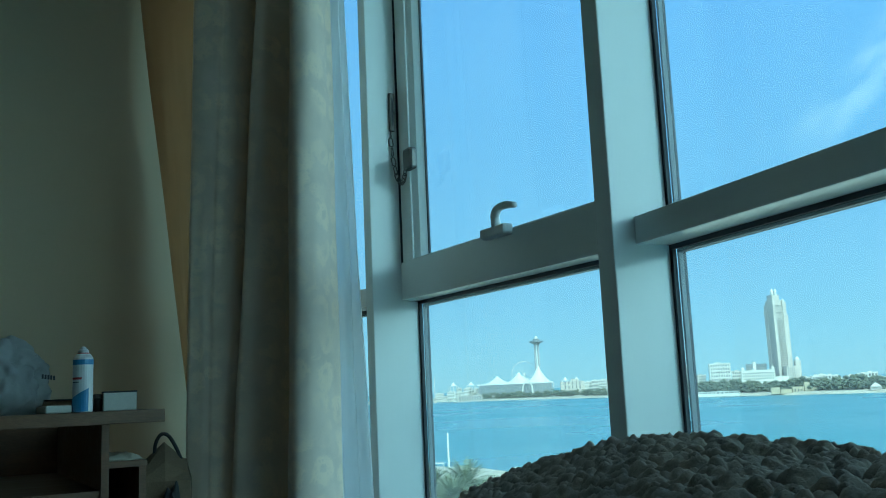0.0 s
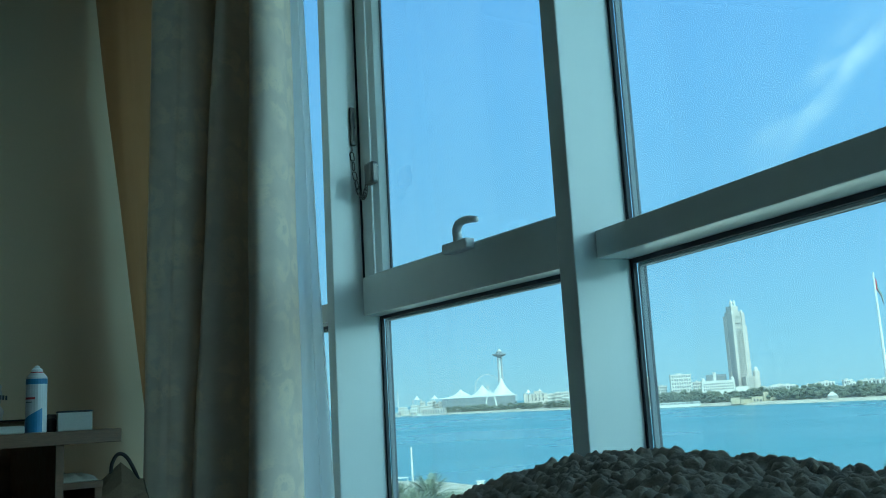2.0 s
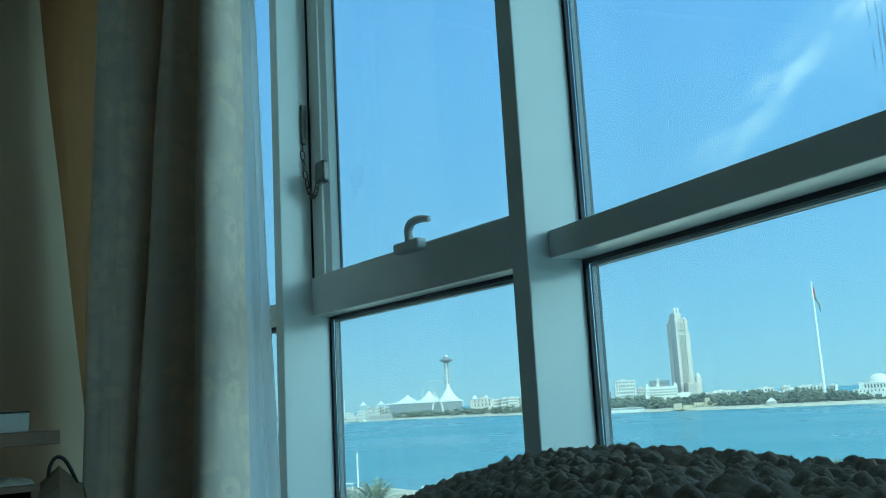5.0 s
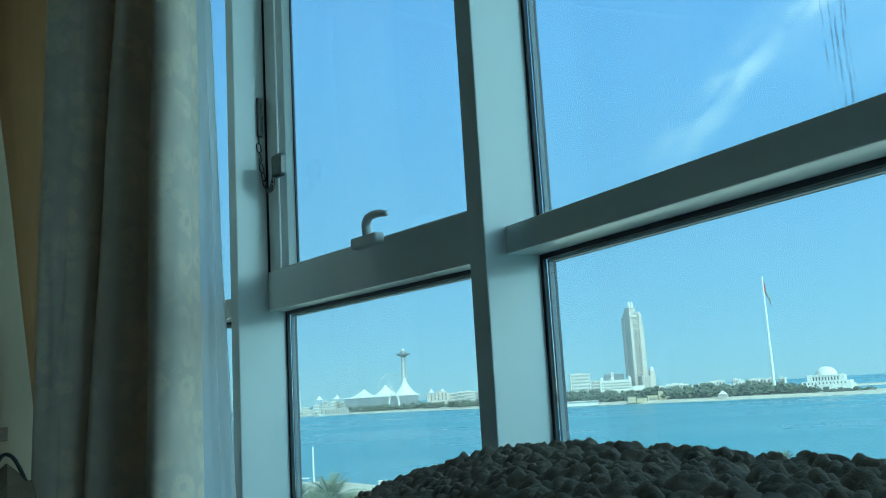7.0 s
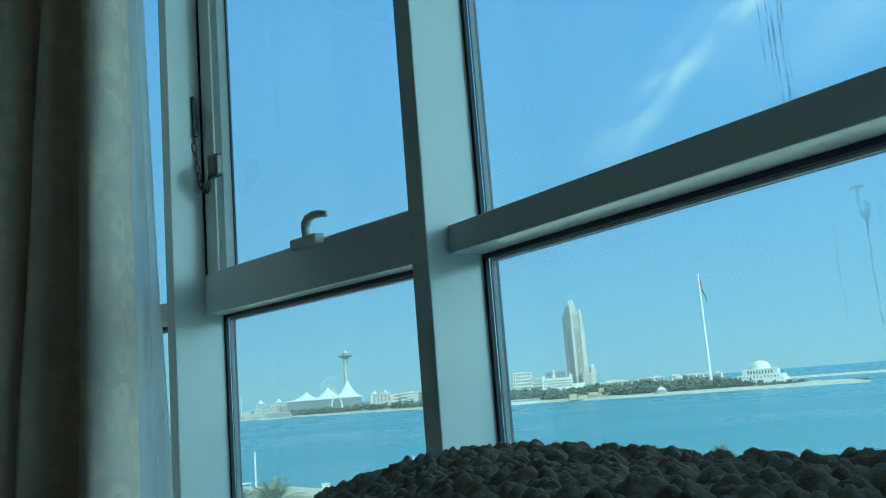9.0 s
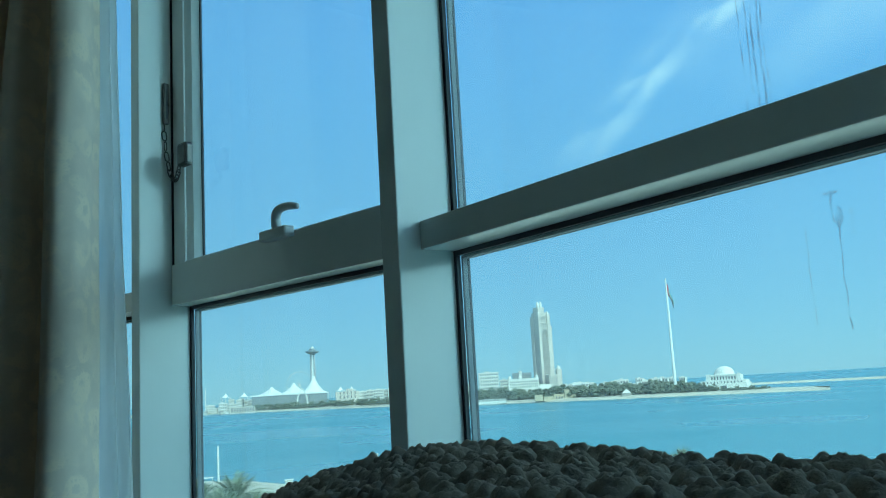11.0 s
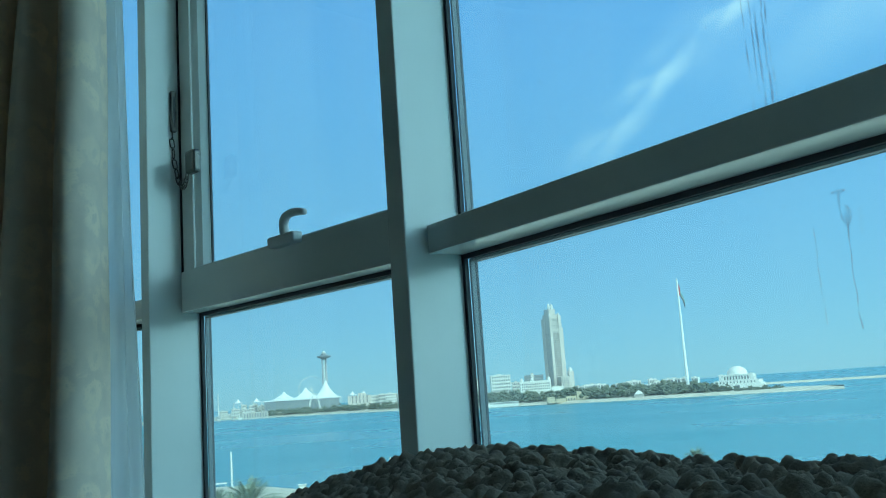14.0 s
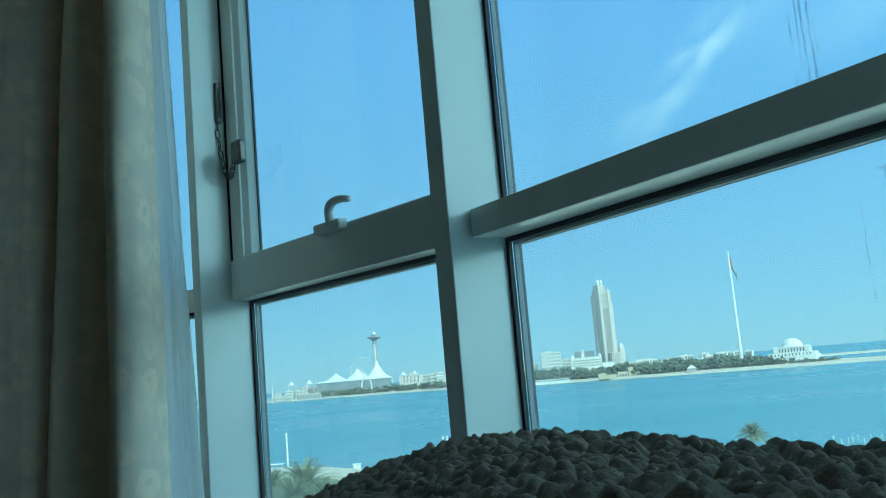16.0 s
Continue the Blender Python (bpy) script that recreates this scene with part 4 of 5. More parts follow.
# far woods
def woods(name, label, spots, material, seed, lumps=11):
    """Crowns of many small clumps with gaps, over the stretch of shore given."""
    rr = np.random.RandomState(seed)
    t = (1 + 5 ** 0.5) / 2
    ico = np.array([(-1, t, 0), (1, t, 0), (-1, -t, 0), (1, -t, 0), (0, -1, t), (0, 1, t), (0, -1, -t), (0, 1, -t), (t, 0, -1), (t, 0, 1), (-t, 0, -1), (-t, 0, 1)]) / 1.9
    tri = np.array([(0, 11, 5), (0, 5, 1), (0, 1, 7), (0, 7, 10), (0, 10, 11), (1, 5, 9), (5, 11, 4), (11, 10, 2), (10, 7, 6), (7, 1, 8), (3, 9, 4), (3, 4, 2), (3, 2, 6), (3, 6, 8), (3, 8, 9), (4, 9, 5), (2, 4, 11), (6, 2, 10), (8, 6, 7), (9, 8, 1)])
    vs, fs = [], []
    n = 0
    for az, dist, h, spread in spots:
        c = at_az(az, dist, SEA + 3)
        for k in range(lumps):
            a_, rad = rr.uniform(0, 6.28), spread * rr.uniform(0.1, 1.0)
            up = h * rr.uniform(0.25, 0.95) * (1 - 0.45 * rad / spread)
            s_ = h * rr.uniform(0.07, 0.17)
            v = ico * rr.uniform(0.6, 1.3, (12, 1)) * s_ * np.array([1.2, 1.2, 0.9])
            vs.append(v + np.array([c.x + rad * math.cos(a_), c.y + rad * math.sin(a_), c.z + up]))
            fs.append(tri + n)
            n += 12
    me = bpy.data.meshes.new(name)
    me.from_pydata(np.concatenate(vs).tolist(), [], np.concatenate(fs).tolist())
    me.materials.append(material)
    return tagged(new(name, me), label, "trees", kind="stuff")


rr_ = random.Random(3)
w_spots = []
for k in range(520):
    az_ = rr_.uniform(43.0, 60.5)
    near_ = np.interp(az_, [42.5, 47, 53, 58, 63], [1500, 1450, 1330, 1290, 1250])
    tall = np.interp(az_, [43, 47, 50, 52.5, 54.5, 55.3, 56.5, 60.5], [23, 24, 22, 23, 24, 20, 24, 13])
    w_spots.append((az_, near_ + 40 + rr_.uniform(0, 1) ** 1.5 * 180, tall * rr_.uniform(0.4, 1.05), rr_.uniform(5, 11)))
for k in range(30):
    w_spots.append((rr_.uniform(60.5, 63.3), 1290 + rr_.uniform(0, 20), rr_.uniform(5, 8), 6))
woods("island_trees", "dense dark green trees along the island shore", w_spots, M_TREE, 21, 16)
woods("quay_trees", "dusty green trees along the far quay", [(a_, np.interp(a_, [31.5, 34, 36.3, 40], [2190, 2066, 1995, 1826]) + rr_.uniform(45, 150), rr_.uniform(9, 20), rr_.uniform(6, 12)) for a_ in [rr_.uniform(31.5, 40.5) for k in range(260)]], M_TREE, 22, 8)


# ---------------------------------------------------------------- beach below
def palm(az, dist, top, spread, seed):
    rr = random.Random(seed)
    pt = thing("palm_tree", "date palm with arching grey-green fronds on the beach", "palm tree", "beach palms", at=spot(az, dist))
    trunk_h = top - spread * 0.38
    bm = bmesh.new()
    tube(bm, [(0, 0, 1.0), (0.15, 0, trunk_h * 0.5), (0, 0.1, trunk_h)], [0.34, 0.26, 0.22], 9)
    part("trunk", bm, M_TRUNK, pt)
    bm = bmesh.new()
    for k in range(150):
        a_ = k * 2.4 + rr.uniform(-0.2, 0.2)
        rise = rr.uniform(-0.25, 1.45)
        ln = spread * rr.uniform(0.42, 0.56)
        pts = []
        for i in range(9):
            t = i / 8
            r = ln * (math.cos(rise) * t + 0.1 * t)
            z = trunk_h + ln * (math.sin(rise) * t - (0.26 + 0.24 * math.cos(rise)) * t * t)
            pts.append(Vector((math.cos(a_) * r, math.sin(a_) * r, z)))
        side = Vector((-math.sin(a_), math.cos(a_), 0))
        for i in range(1, 9):
            p, q = pts[i - 1], pts[i]
            wd = ln * 0.13 * math.sin(0.35 + 2.6 * (i / 9)) * rr.uniform(0.8, 1.1)
            for s_ in (-1, 1):
                for f_ in (0.0, 0.5):
                    b0, b1 = p.lerp(q, f_), p.lerp(q, f_ + 0.32)
                    tip = b0 + side * s_ * wd + (q - p) * 0.9 - Vector((0, 0, wd * 0.35))
                    bm.faces.new([bm.verts.new(v) for v in (b0, b1, tip)])
    part("crown", bm, M_PALM, pt)
    return pt


palm(30.8, 185, top_of(-0.0705, 185), 15, 1)
palm(28.75, 180, top_of(-0.077, 180), 11, 2)
palm(30.0, 172, top_of(-0.086, 172), 12, 5)
palm(31.9, 178, top_of(-0.093, 178), 11, 3)
palm(57.9, 175, top_of(-0.071, 175), 6.5, 4)
for az_, d_, tan_ in ((29.8, 295, -0.0445), (39.35, 268, -0.0625), (39.62, 268, -0.0632)):
    lp = thing("beach_mast", "slim white mast standing on the beach", "mast", "beach masts", at=spot(az_, d_))
    bm = bmesh.new()
    tube(bm, [(0, 0, 0.5), (0, 0, top_of(tan_, d_) - 0.2), (0, 0, top_of(tan_, d_))], [0.34, 0.28, 0.24], 8)
    part("pole", bm, M_WHITE, lp)
    bm = bmesh.new()
    box(bm, -0.5, 0.5, -0.5, 0.5, 0.5, 1.6)
    part("foot", bm, M_CONC, lp)
shade = thing("beach_shelter", "white open beach shelter with a flat roof", "shelter", at=spot(29.0, 292))
part("roof", boxed(-2.6, 2.6, -1.5, 1.5, 3.7, 3.95), M_WHITE, shade)
for x_ in (-2.3, 2.3):
    part("post", boxed(x_ - 0.12, x_ + 0.12, -0.12, 0.12, 1, 3.7), M_WHITE, shade)
kiosk = thing("beach_kiosk", "small white beach kiosk with a slanted roof", "kiosk", at=spot(33.95, 282))
part("wall", boxed(-1.1, 1.1, -1.0, 1.0, 0.6, 2.2), M_WHITE, kiosk)
part("roof", boxed(-1.4, 1.4, -1.3, 1.3, 2.2, 2.4), M_WHITE, kiosk)
rng = random.Random(8)
for k in range(9):
    mp_ = thing("mooring_post", "short white post at the water's edge", "post", "mooring posts", at=spot(62.3 + k * 0.32 + rng.uniform(-0.08, 0.08), 262 + rng.uniform(-4, 8)))
    bm = bmesh.new()
    lathe(bm, [(0.12, 0), (0.12, 0.7 + rng.uniform(0, 0.4)), (0.24, 1.2), (0.05, 1.4)], 8)
    part("post", bm, M_WHITE, mp_)
bm = bmesh.new()
for k in range(60):
    p = at_az(31.5 + k * 0.16 + rng.uniform(-0.1, 0.1), 400 + rng.uniform(-34, 40), SEA + 0.1)
    lathe(bm, [(0.05, 0), (0.16, 0.08), (0.16, 0.2), (0.05, 0.28)], 6, Matrix.Translation(p))
tagged(part("buoy_line", bm, M_WHITE), "line of small white swimming buoys on the water", "buoys", kind="stuff")

# the storeys below the room
low_ = bmesh.new()
edge_ = [(XL - 0.2, YB - 0.2), (P00.x + 0.2, YB - 0.2), (P00.x + 0.2, P00.y), (P0.x + 0.2, P0.y), (P1.x + 0.2, P1.y), (P2.x + 0.2, P2.y), (1.55, WALL_Y + 0.2), (XL - 0.2, WALL_Y + 0.2)]
lo_, hi_ = [[low_.verts.new((x, y, z)) for x, y in edge_] for z in (SEA - 1, -0.204)]
low_.faces.new(hi_)
for i in range(len(edge_)):
    j = (i + 1) % len(edge_)
    low_.faces.new((lo_[i], lo_[j], hi_[j], hi_[i]))
tagged(part("wall_lower_storeys", low_, M_CONC), "plain outer wall of the storeys below", "wall", kind="structure")

# ---------------------------------------------------------------- window fittings
bm = box(bmesh.new(), -0.030, 0.004, -0.062, 0.062, -0.018, 0.012, bevel=0.006)
handle = part("handle", bm, M_HANDLE, window_2, "grey coated lever handle")
handle.location = (P1.x - 0.065, 2.08, EYE + 0.436)
bm = bmesh.new()
tube(bm, spline([(-0.016, -0.010, 0.004), (-0.020, -0.010, 0.026), (-0.024, -0.016, 0.043), (-0.028, -0.040, 0.056), (-0.030, -0.080, 0.057), (-0.030, -0.122, 0.049)], 16), [0.014] * 3 + [0.013] * 6 + [0.011] * 4 + [0.010, 0.009, 0.008], 10)
part("lever", bm, M_HANDLE, handle, smooth=True)

chain = thing("window_chain", "steel safety chain hanging between sash and frame", "chain", at=pose(0, 0, 0))
CY = 2.6905
bm = box(bmesh.new(), 1.360, 1.379, CY - 0.013, CY + 0.001, EYE + 0.888, EYE + 1.025, bevel=0.004)
track = part("track_plate", bm, M_STEEL, chain)
part("slot", boxed(1.367, 1.372, CY - 0.0145, CY - 0.012, EYE + 0.905, EYE + 1.005), M_GASKET, track)
bm = box(bmesh.new(), 1.366, 1.396, 2.556, 2.612, EYE + 0.731, EYE + 0.805, bevel=0.009)
part("keeper_box", bm, M_STEEL, chain)
link_mesh = None
path = spline([(1.365, 2.694, EYE + 0.895), (1.367, 2.688, EYE + 0.84), (1.370, 2.680, EYE + 0.775), (1.376, 2.668, EYE + 0.722), (1.378, 2.650, EYE + 0.700), (1.376, 2.622, EYE + 0.706), (1.370, 2.598, EYE + 0.738)], 12)
for k in range(11):
    p, q = path[k], path[k + 1]
    d = (q - p)
    if link_mesh is None:
        bm = bmesh.new()
        L_, W_ = 0.0135, 0.0075
        loop = [(0, W_ * math.cos(t) , (L_ if math.sin(t) > 0 else -L_) * 0.55 + L_ * 0.6 * math.sin(t)) for t in [i * math.pi / 8 for i in range(16)]]
        tube(bm, loop, 0.0021, 5, closed=True)
        link_mesh = mesh_of(bm, "link", M_STEEL, True)
    ob = new("link", link_mesh)
    ob.parent = chain
    ob.matrix_local = Matrix.Translation((p + q) / 2) @ d.to_track_quat("Z", "Y").to_matrix().to_4x4() @ pose(0, 0, 0, 0, 0, 90 * (k % 2) + 20)

# dried water runs on the glass of the fixed bay
def stain_material():
    m = bpy.data.materials.new("dried_dirt")
    m.use_nodes = True
    nt = m.node_tree
    out = nt.nodes["Material Output"]
    b, tr, mx = nt.nodes["Principled BSDF"], nt.nodes.new("ShaderNodeBsdfTransparent"), nt.nodes.new("ShaderNodeMixShader")
    b.inputs["Base Color"].default_value, b.inputs["Roughness"].default_value = (0.16, 0.17, 0.16, 1), 0.9
    tc, no, rm = nt.nodes.new("ShaderNodeTexCoord"), nt.nodes.new("ShaderNodeTexNoise"), nt.nodes.new("ShaderNodeMapRange")
    mp = nt.nodes.new("ShaderNodeMapping")
    mp.inputs["Scale"].default_value = (1, 1, 0.25)
    no.inputs["Scale"].default_value, no.inputs["Detail"].default_value = 140, 5
    rm.inputs[1].default_value, rm.inputs[2].default_value, rm.inputs[3].default_value, rm.inputs[4].default_value = 0.36, 0.64, 0.0, 0.42
    L = nt.links.new
    L(tc.outputs["Object"], mp.inputs[0]); L(mp.outputs[0], no.inputs["Vector"]); L(no.outputs["Fac"], rm.inputs[0]); L(rm.outputs[0], mx.inputs[0])
    L(tr.outputs[0], mx.inputs[1]); L(b.outputs[0], mx.inputs[2]); L(mx.outputs[0], out.inputs[0])
    return m


M_STAIN = stain_material()


def run_mark(u, z1, z0, width, seed, head=0.0):
    """A dribble that ran down the pane: a thin wavering film, wider where it started."""
    bm = bmesh.new()
    n = 40
    rows = []
    for i in range(n + 1):
        t = i / n
        z = z1 + (z0 - z1) * t
        c = u + 0.006 * noise.noise((seed, z * 9, 0)) + 0.002 * noise.noise((seed, z * 40, 5))
        w = width * (0.55 + 0.7 * abs(noise.noise((seed + 3, z * 25, 0)))) + head * math.sin(math.pi * min(1, t * 6)) * (0.6 + 0.6 * abs(noise.noise((seed, z * 120, 2))))
        rows.append([bm.verts.new(M_BAYS["right"] @ Vector((c + s_ * w / 2, y, z))) for s_, y in ((-1, 0.0012), (1, 0.0012))])
    for a_, b_ in zip(rows, rows[1:]):
        bm.faces.new((a_[0], a_[1], b_[1], b_[0]))
    ob = part("water_run", bm, M_STAIN, window_1, "dried grey water run on the glass")


for k, (u_, z1_, z0_, w_, h_) in enumerate(((-0.836, EYE + 0.86, EYE + 0.33, 0.0045, 0.010), (-0.828, EYE + 0.70, EYE + 0.33, 0.006, 0.012), (-0.805, EYE + 0.82, EYE + 0.33, 0.004, 0.0), (-0.795, EYE + 0.75, EYE + 0.33, 0.0035, 0.0), (-0.815, EYE + 0.56, EYE + 0.33, 0.007, 0.0),
                                            (-0.921, EYE + 0.222, EYE + 0.05, 0.0028, 0.022), (-0.868, EYE + 0.20, EYE + 0.06, 0.0022, 0.0), (-0.94, EYE + 0.215, EYE + 0.18, 0.006, 0.004))):
    run_mark(u_, z1_, z0_, w_, k * 3.7 + 1, h_)
run_mark(-0.909, EYE + 0.246, EYE + 0.205, 0.007, 9.3, 0.026)

rng = random.Random(17)
for k in range(16):
    u_, z_ = rng.uniform(-0.95, -0.05), EYE + rng.choice((rng.uniform(0.05, 0.29), rng.uniform(0.4, 0.9)))
    bm = lathe(bmesh.new(), [(rng.uniform(0.0010, 0.0022), -0.0004), (0.0004, 0.0004)], 7, M_BAYS["right"] @ pose(u_, 0.0008, z_, 90) @ Matrix.Diagonal((1, rng.uniform(1.0, 2.4), 1, 1)))
    part("speck", bm, M_STAIN, window_1, "small dried dirt speck")

# ---------------------------------------------------------------- things on and beside the desk
M_BLUE = mat("blue_print", (0.02, 0.2, 0.4), 0.4, 0.08, 30.0, 500.0, 0.03)
M_CANW = mat("white_can", (0.6, 0.6, 0.6), 0.35, 0.05, 30.0, 500.0, 0.03)
M_RED = mat("red_print", (0.5, 0.05, 0.05), 0.45, 0.1, 40.0, 500.0, 0.03)
M_INK = mat("dark_print", (0.03, 0.03, 0.04), 0.5, 0.1, 40.0, 500.0, 0.03)
M_CARD = mat("white_card", (0.45, 0.44, 0.4), 0.7, 0.08, 14.0, 300.0, 0.08)
M_KRAFT = mat("brown_paper", (0.2, 0.13, 0.08), 0.8, 0.2, 12.0, 220.0, 0.3)
M_BLACKS = mat("black_strap", (0.02, 0.02, 0.022), 0.6, 0.2, 40.0, 500.0, 0.2)
M_BAG = cloth_material("thin_plastic_film", (0.4, 0.41, 0.41), (0.5, 0.52, 0.52), 0.45, 60.0, rough=0.3)
M_LINEN = mat("pale_cloth", (0.42, 0.38, 0.31), 0.9, 0.1, 20.0, 600.0, 0.3)

CX, CY_ = 0.385, 2.665
can = thing("spray_can", "white and blue spray can standing on the desk", "spray can", at=pose(CX, CY_, DT))
CAN_R = 0.0265
bm = lathe(bmesh.new(), [(CAN_R - 0.002, 0), (CAN_R, 0.003), (CAN_R, 0.128)], 24)
part("body", bm, M_CANW, can, smooth=False)
bm = lathe(bmesh.new(), [(CAN_R + 0.0005, 0.128), (CAN_R + 0.0005, 0.142)], 24, cap=False)
part("blue_band", bm, M_BLUE, can)
bm = lathe(bmesh.new(), [(CAN_R, 0.142), (CAN_R - 0.001, 0.147), (CAN_R - 0.007, 0.155), (CAN_R - 0.010, 0.158)], 24)
part("shoulder", bm, M_CANW, can)
bm = lathe(bmesh.new(), [(0.0155, 0.158), (0.0155, 0.1605)], 20)
part("cap_ring", bm, M_RED, can)
bm = lathe(bmesh.new(), [(0.014, 0.1605), (0.014, 0.167), (0.008, 0.172), (0.006, 0.176), (0.002, 0.178)], 20)
part("nozzle", bm, M_CANW, can)


def wrap(bm, r, a0, a1, z0, z1, slope=0.0, n=10):
    """A printed patch that follows the can's round side."""
    lo, hi = [], []
    for i in range(n + 1):
        t = a0 + (a1 - a0) * i / n
        lo.append(bm.verts.new((r * math.cos(t), r * math.sin(t), z0)))
        hi.append(bm.verts.new((r * math.cos(t), r * math.sin(t), z1 + slope * i / n)))
    for i in range(n):
        bm.faces.new((lo[i], lo[i + 1], hi[i + 1], hi[i]))
    return bm


part("blue_wave", wrap(bmesh.new(), CAN_R + 0.0006, radians(-200), radians(-65), 0.002, 0.03, 0.035), M_BLUE, can)
part("red_label", wrap(bmesh.new(), CAN_R + 0.0006, radians(-175), radians(-105), 0.088, 0.094), M_RED, can)
part("print_bar", wrap(bmesh.new(), CAN_R + 0.0006, radians(-170), radians(-120), 0.080, 0.082), M_INK, can)

carton = thing("small_carton", "small white cardboard carton on the desk", "box", at=pose(0.487, 2.70, DT, 0, 0, -4))
part("body", boxed(-0.044, 0.044, -0.025, 0.03, 0, 0.050, bevel=0.0015), M_CARD, carton)
part("lid", boxed(-0.0448, 0.0448, -0.0258, 0.0308, 0.0495, 0.054, bevel=0.001), M_INK, carton, "dark lid edge")
dk = thing("dark_jar", "small dark jar beside the carton on the desk", "jar", at=pose(0.432, 2.72, DT))
bm = lathe(bmesh.new(), [(0.011, 0), (0.012, 0.002), (0.012, 0.032), (0.010, 0.036)], 16)
part("glass", bm, M_BLACKS, dk)
bm = lathe(bmesh.new(), [(0.0125, 0.036), (0.0125, 0.046), (0.010, 0.048)], 16)
part("lid", bm, M_STEEL, dk)
pk = thing("paper_packet", "flat white paper packet lying on the desk", "packet", at=pose(0.317, 2.70, DT, 0, 0, 8))
part("packet_body", boxed(-0.034, 0.034, -0.05, 0.05, 0, 0.020, bevel=0.004), M_CARD, pk)
part("printed_top", boxed(-0.028, 0.028, -0.04, 0.04, 0.020, 0.0215), M_LINEN, pk)
pk2 = thing("folded_pouch", "dark folded pouch lying behind the spray can", "pouch", at=pose(0.352, 2.77, DT, 0, 0, -12))
part("pouch_body", boxed(-0.055, 0.05, -0.04, 0.04, 0, 0.034, bevel=0.012), M_KRAFT, pk2)
part("flap", boxed(-0.05, 0.045, -0.042, 0.01, 0.0335, 0.038, bevel=0.002), M_BLACKS, pk2)


def crumpled(a, b, c, seed, lump=0.25):
    """A slack bag: a rounded body pushed in and out by folds, narrower at the top."""
    bm = bmesh.new()
    bmesh.ops.create_icosphere(bm, subdivisions=5, radius=1.0)
    for v in bm.verts:
        p = v.co.copy()
        n = noise.noise(p * 1.7 + Vector((seed, 0, 0))) * lump + noise.noise(p * 4 + Vector((seed, 5, 0))) * lump * 0.5
        fold = -abs(noise.noise(Vector((p.x * 3, p.y * 3, p.z * 1.2)) + Vector((seed, 9, 0)))) * lump * 0.9
        r = 1 + n + fold
        top = 1 - 0.35 * max(0, p.z) ** 2
        v.co = Vector((p.x * r * top * a, p.y * r * top * b, max(0.0, (p.z * (1 + n * 0.7) + 0.82)) * c))
    return bm


bag = thing("plastic_bag", "crumpled thin white plastic bag on the desk", "bag", at=pose(0.20, 2.80, DT))
part("film", crumpled(0.125, 0.10, 0.115, 3.0, 0.3), M_BAG, bag, smooth=True)
for k in range(5):
    part("print_bar", boxed(0.083 + k * 0.0075, 0.088 + k * 0.0075, -0.1145 + k * 0.003, -0.113 + k * 0.003, 0.094 - k * 0.001, 0.106 - k * 0.001), M_INK, bag)

# low side unit with its shelf, a folded cloth and a paper bag
unit = thing("side_unit", "low open walnut side unit next to the desk", "shelf unit", at=pose(0, 0, 0))
UT = EYE - 0.152
part("top", boxed(0.458, 0.565, 2.70, WALL_Y - 0.01, UT - 0.018, UT, bevel=0.0015), M_WOOD, unit)
part("side_panel", boxed(0.545, 0.563, 2.71, WALL_Y - 0.01, 0.0, UT - 0.018), M_WOOD, unit)
part("back_panel", boxed(0.458, 0.545, WALL_Y - 0.03, WALL_Y - 0.012, 0.0, UT - 0.018), M_WOOD, unit)
cl_ = thing("folded_cloth", "pale folded cloth lying on the side unit", "cloth", at=pose(0.505, 2.80, UT))
bm = bmesh.new()
bmesh.ops.create_grid(bm, x_segments=24, y_segments=24, size=0.5)
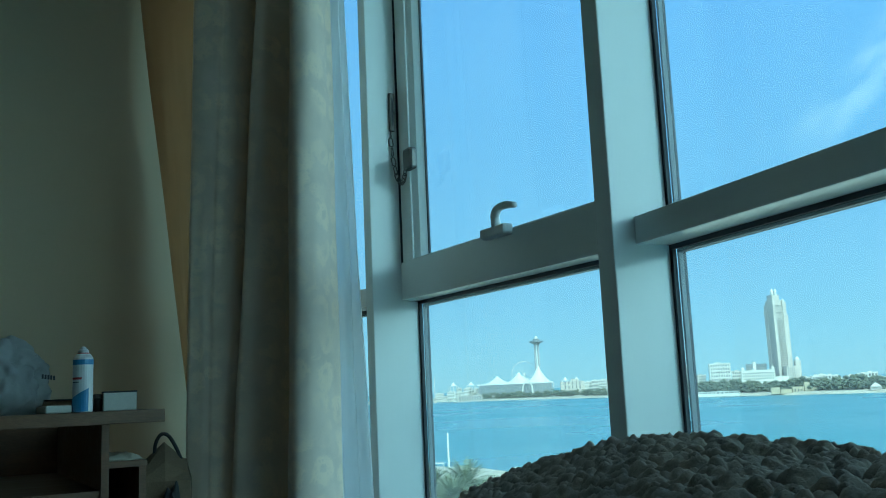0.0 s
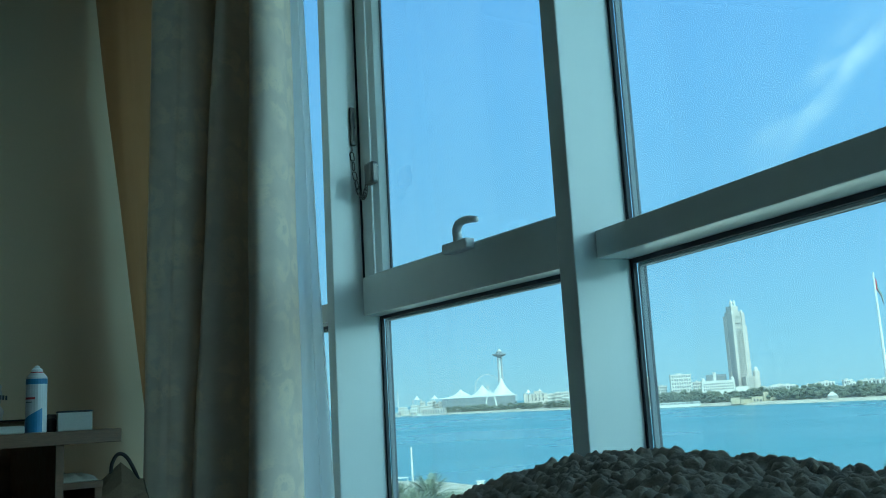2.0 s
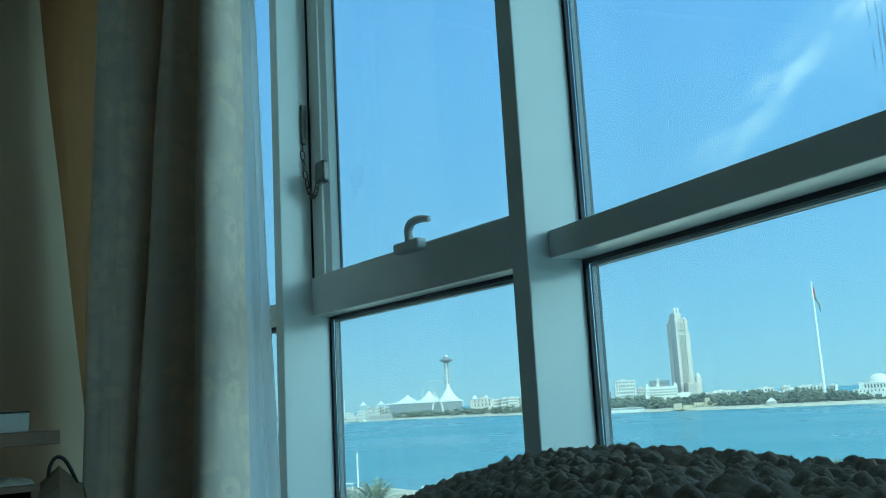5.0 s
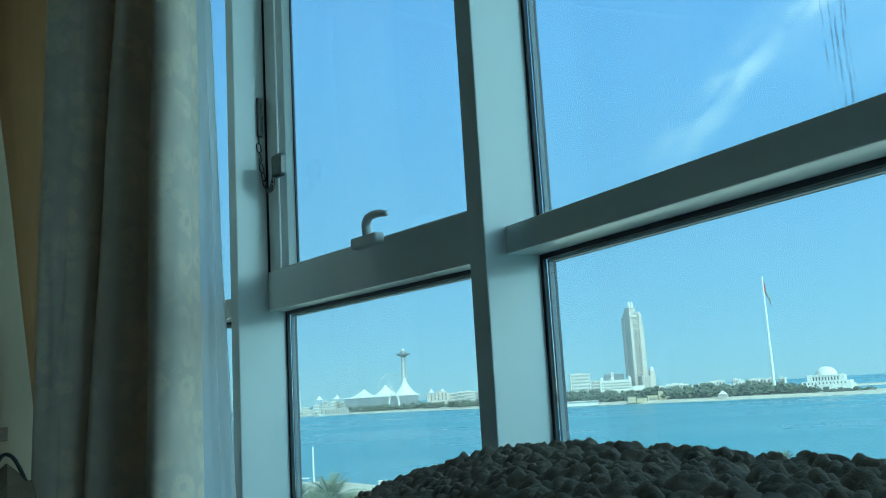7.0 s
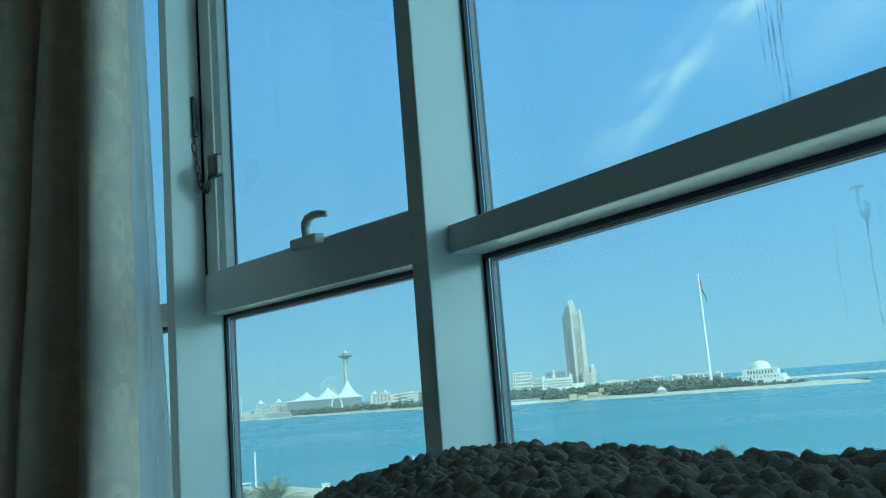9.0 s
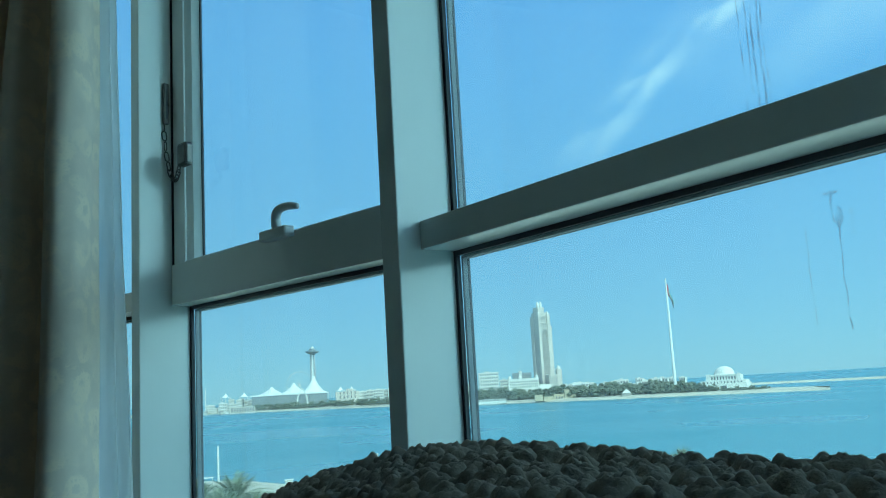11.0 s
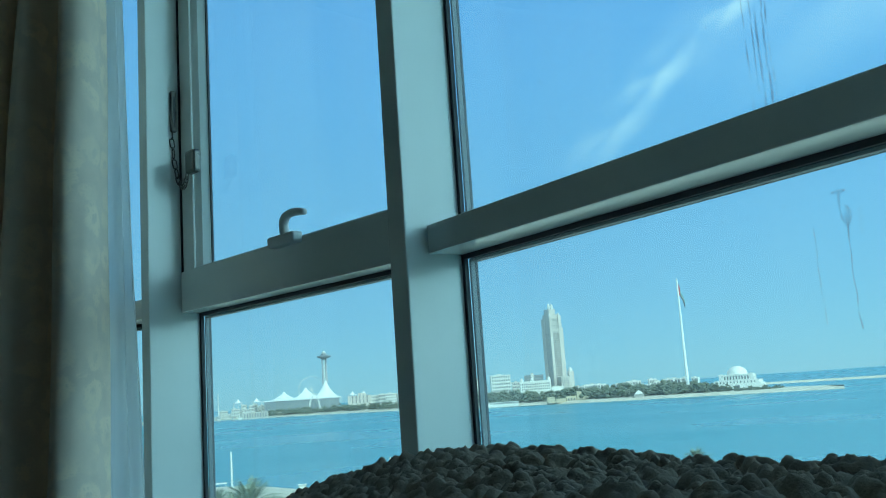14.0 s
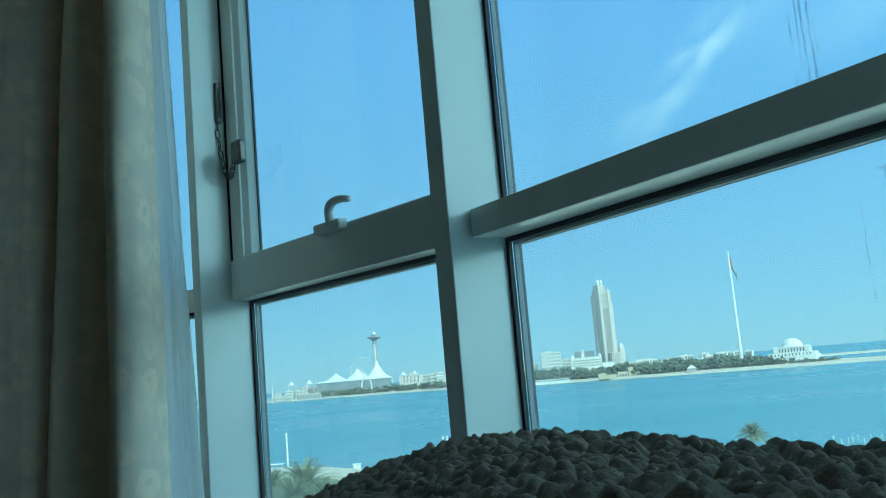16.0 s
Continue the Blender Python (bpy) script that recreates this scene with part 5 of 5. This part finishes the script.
for v in bm.verts:
    e_ = min(0.5 - abs(v.co.x), 0.5 - abs(v.co.y))
    v.co.z = 0.002 + min(1, e_ * 9) * (0.014 + 0.007 * noise.noise(v.co * 5) + 0.003 * noise.noise(v.co * 13))
    v.co.x *= 0.10
    v.co.y *= 0.18
pt_ = part("cloth_body", bm, M_LINEN, cl_, smooth=True)
so = pt_.modifiers.new("thickness", "SOLIDIFY")
so.thickness = 0.002

sack = thing("paper_bag", "brown paper carrier bag with a black loop handle", "bag", at=pose(0.650, 2.87, 0.0, 0, 0, -10))
bm = bmesh.new()
prof = [(-0.06, 0.075, 0.0), (-0.062, 0.075, 0.35), (-0.066, 0.070, EYE - 0.225), (-0.045, 0.045, EYE - 0.170), (-0.012, 0.012, EYE - 0.114)]
rows_ = []
for k, (y0_, y1_, z_) in enumerate(prof):
    hx = (0.075, 0.075, 0.073, 0.066, 0.058)[k]
    ring_ = []
    for x_, y_ in ((-hx, y0_), (0, y0_ - 0.006), (hx, y0_), (hx + 0.008, (y0_ + y1_) / 2), (hx, y1_), (0, y1_ + 0.006), (-hx, y1_), (-hx - 0.008, (y0_ + y1_) / 2)):
        ring_.append(bm.verts.new((x_, y_, z_ - ((0, 0, 0, 0.03, 0.052)[k] * min(1, abs(x_ / hx))))))
    rows_.append(ring_)
for a_, b_ in zip(rows_, rows_[1:]):
    for k in range(8):
        bm.faces.new((a_[k], a_[(k + 1) % 8], b_[(k + 1) % 8], b_[k]))
bm.faces.new(rows_[0][::-1])
part("paper", bm, M_KRAFT, sack)
bm = bmesh.new()
zt_ = EYE - 0.146
tube(bm, spline([(-0.028, -0.014, zt_ - 0.01), (-0.026, -0.016, zt_ + 0.028), (-0.010, -0.016, zt_ + 0.056), (0.012, -0.016, zt_ + 0.050), (0.034, -0.014, zt_ + 0.014), (0.052, -0.012, zt_ - 0.03)], 22), 0.0055, 8)
part("handle_loop", bm, M_BLACKS, sack, "black loop handle", smooth=True)
heap = thing("clothes_heap", "dark crumpled clothes heaped beside the paper bag", "clothes", at=pose(0.655, 2.77, 0.0))
part("cloth_body", crumpled(0.07, 0.05, 0.29, 8.0, 0.22), M_BLACKS, heap, smooth=True)
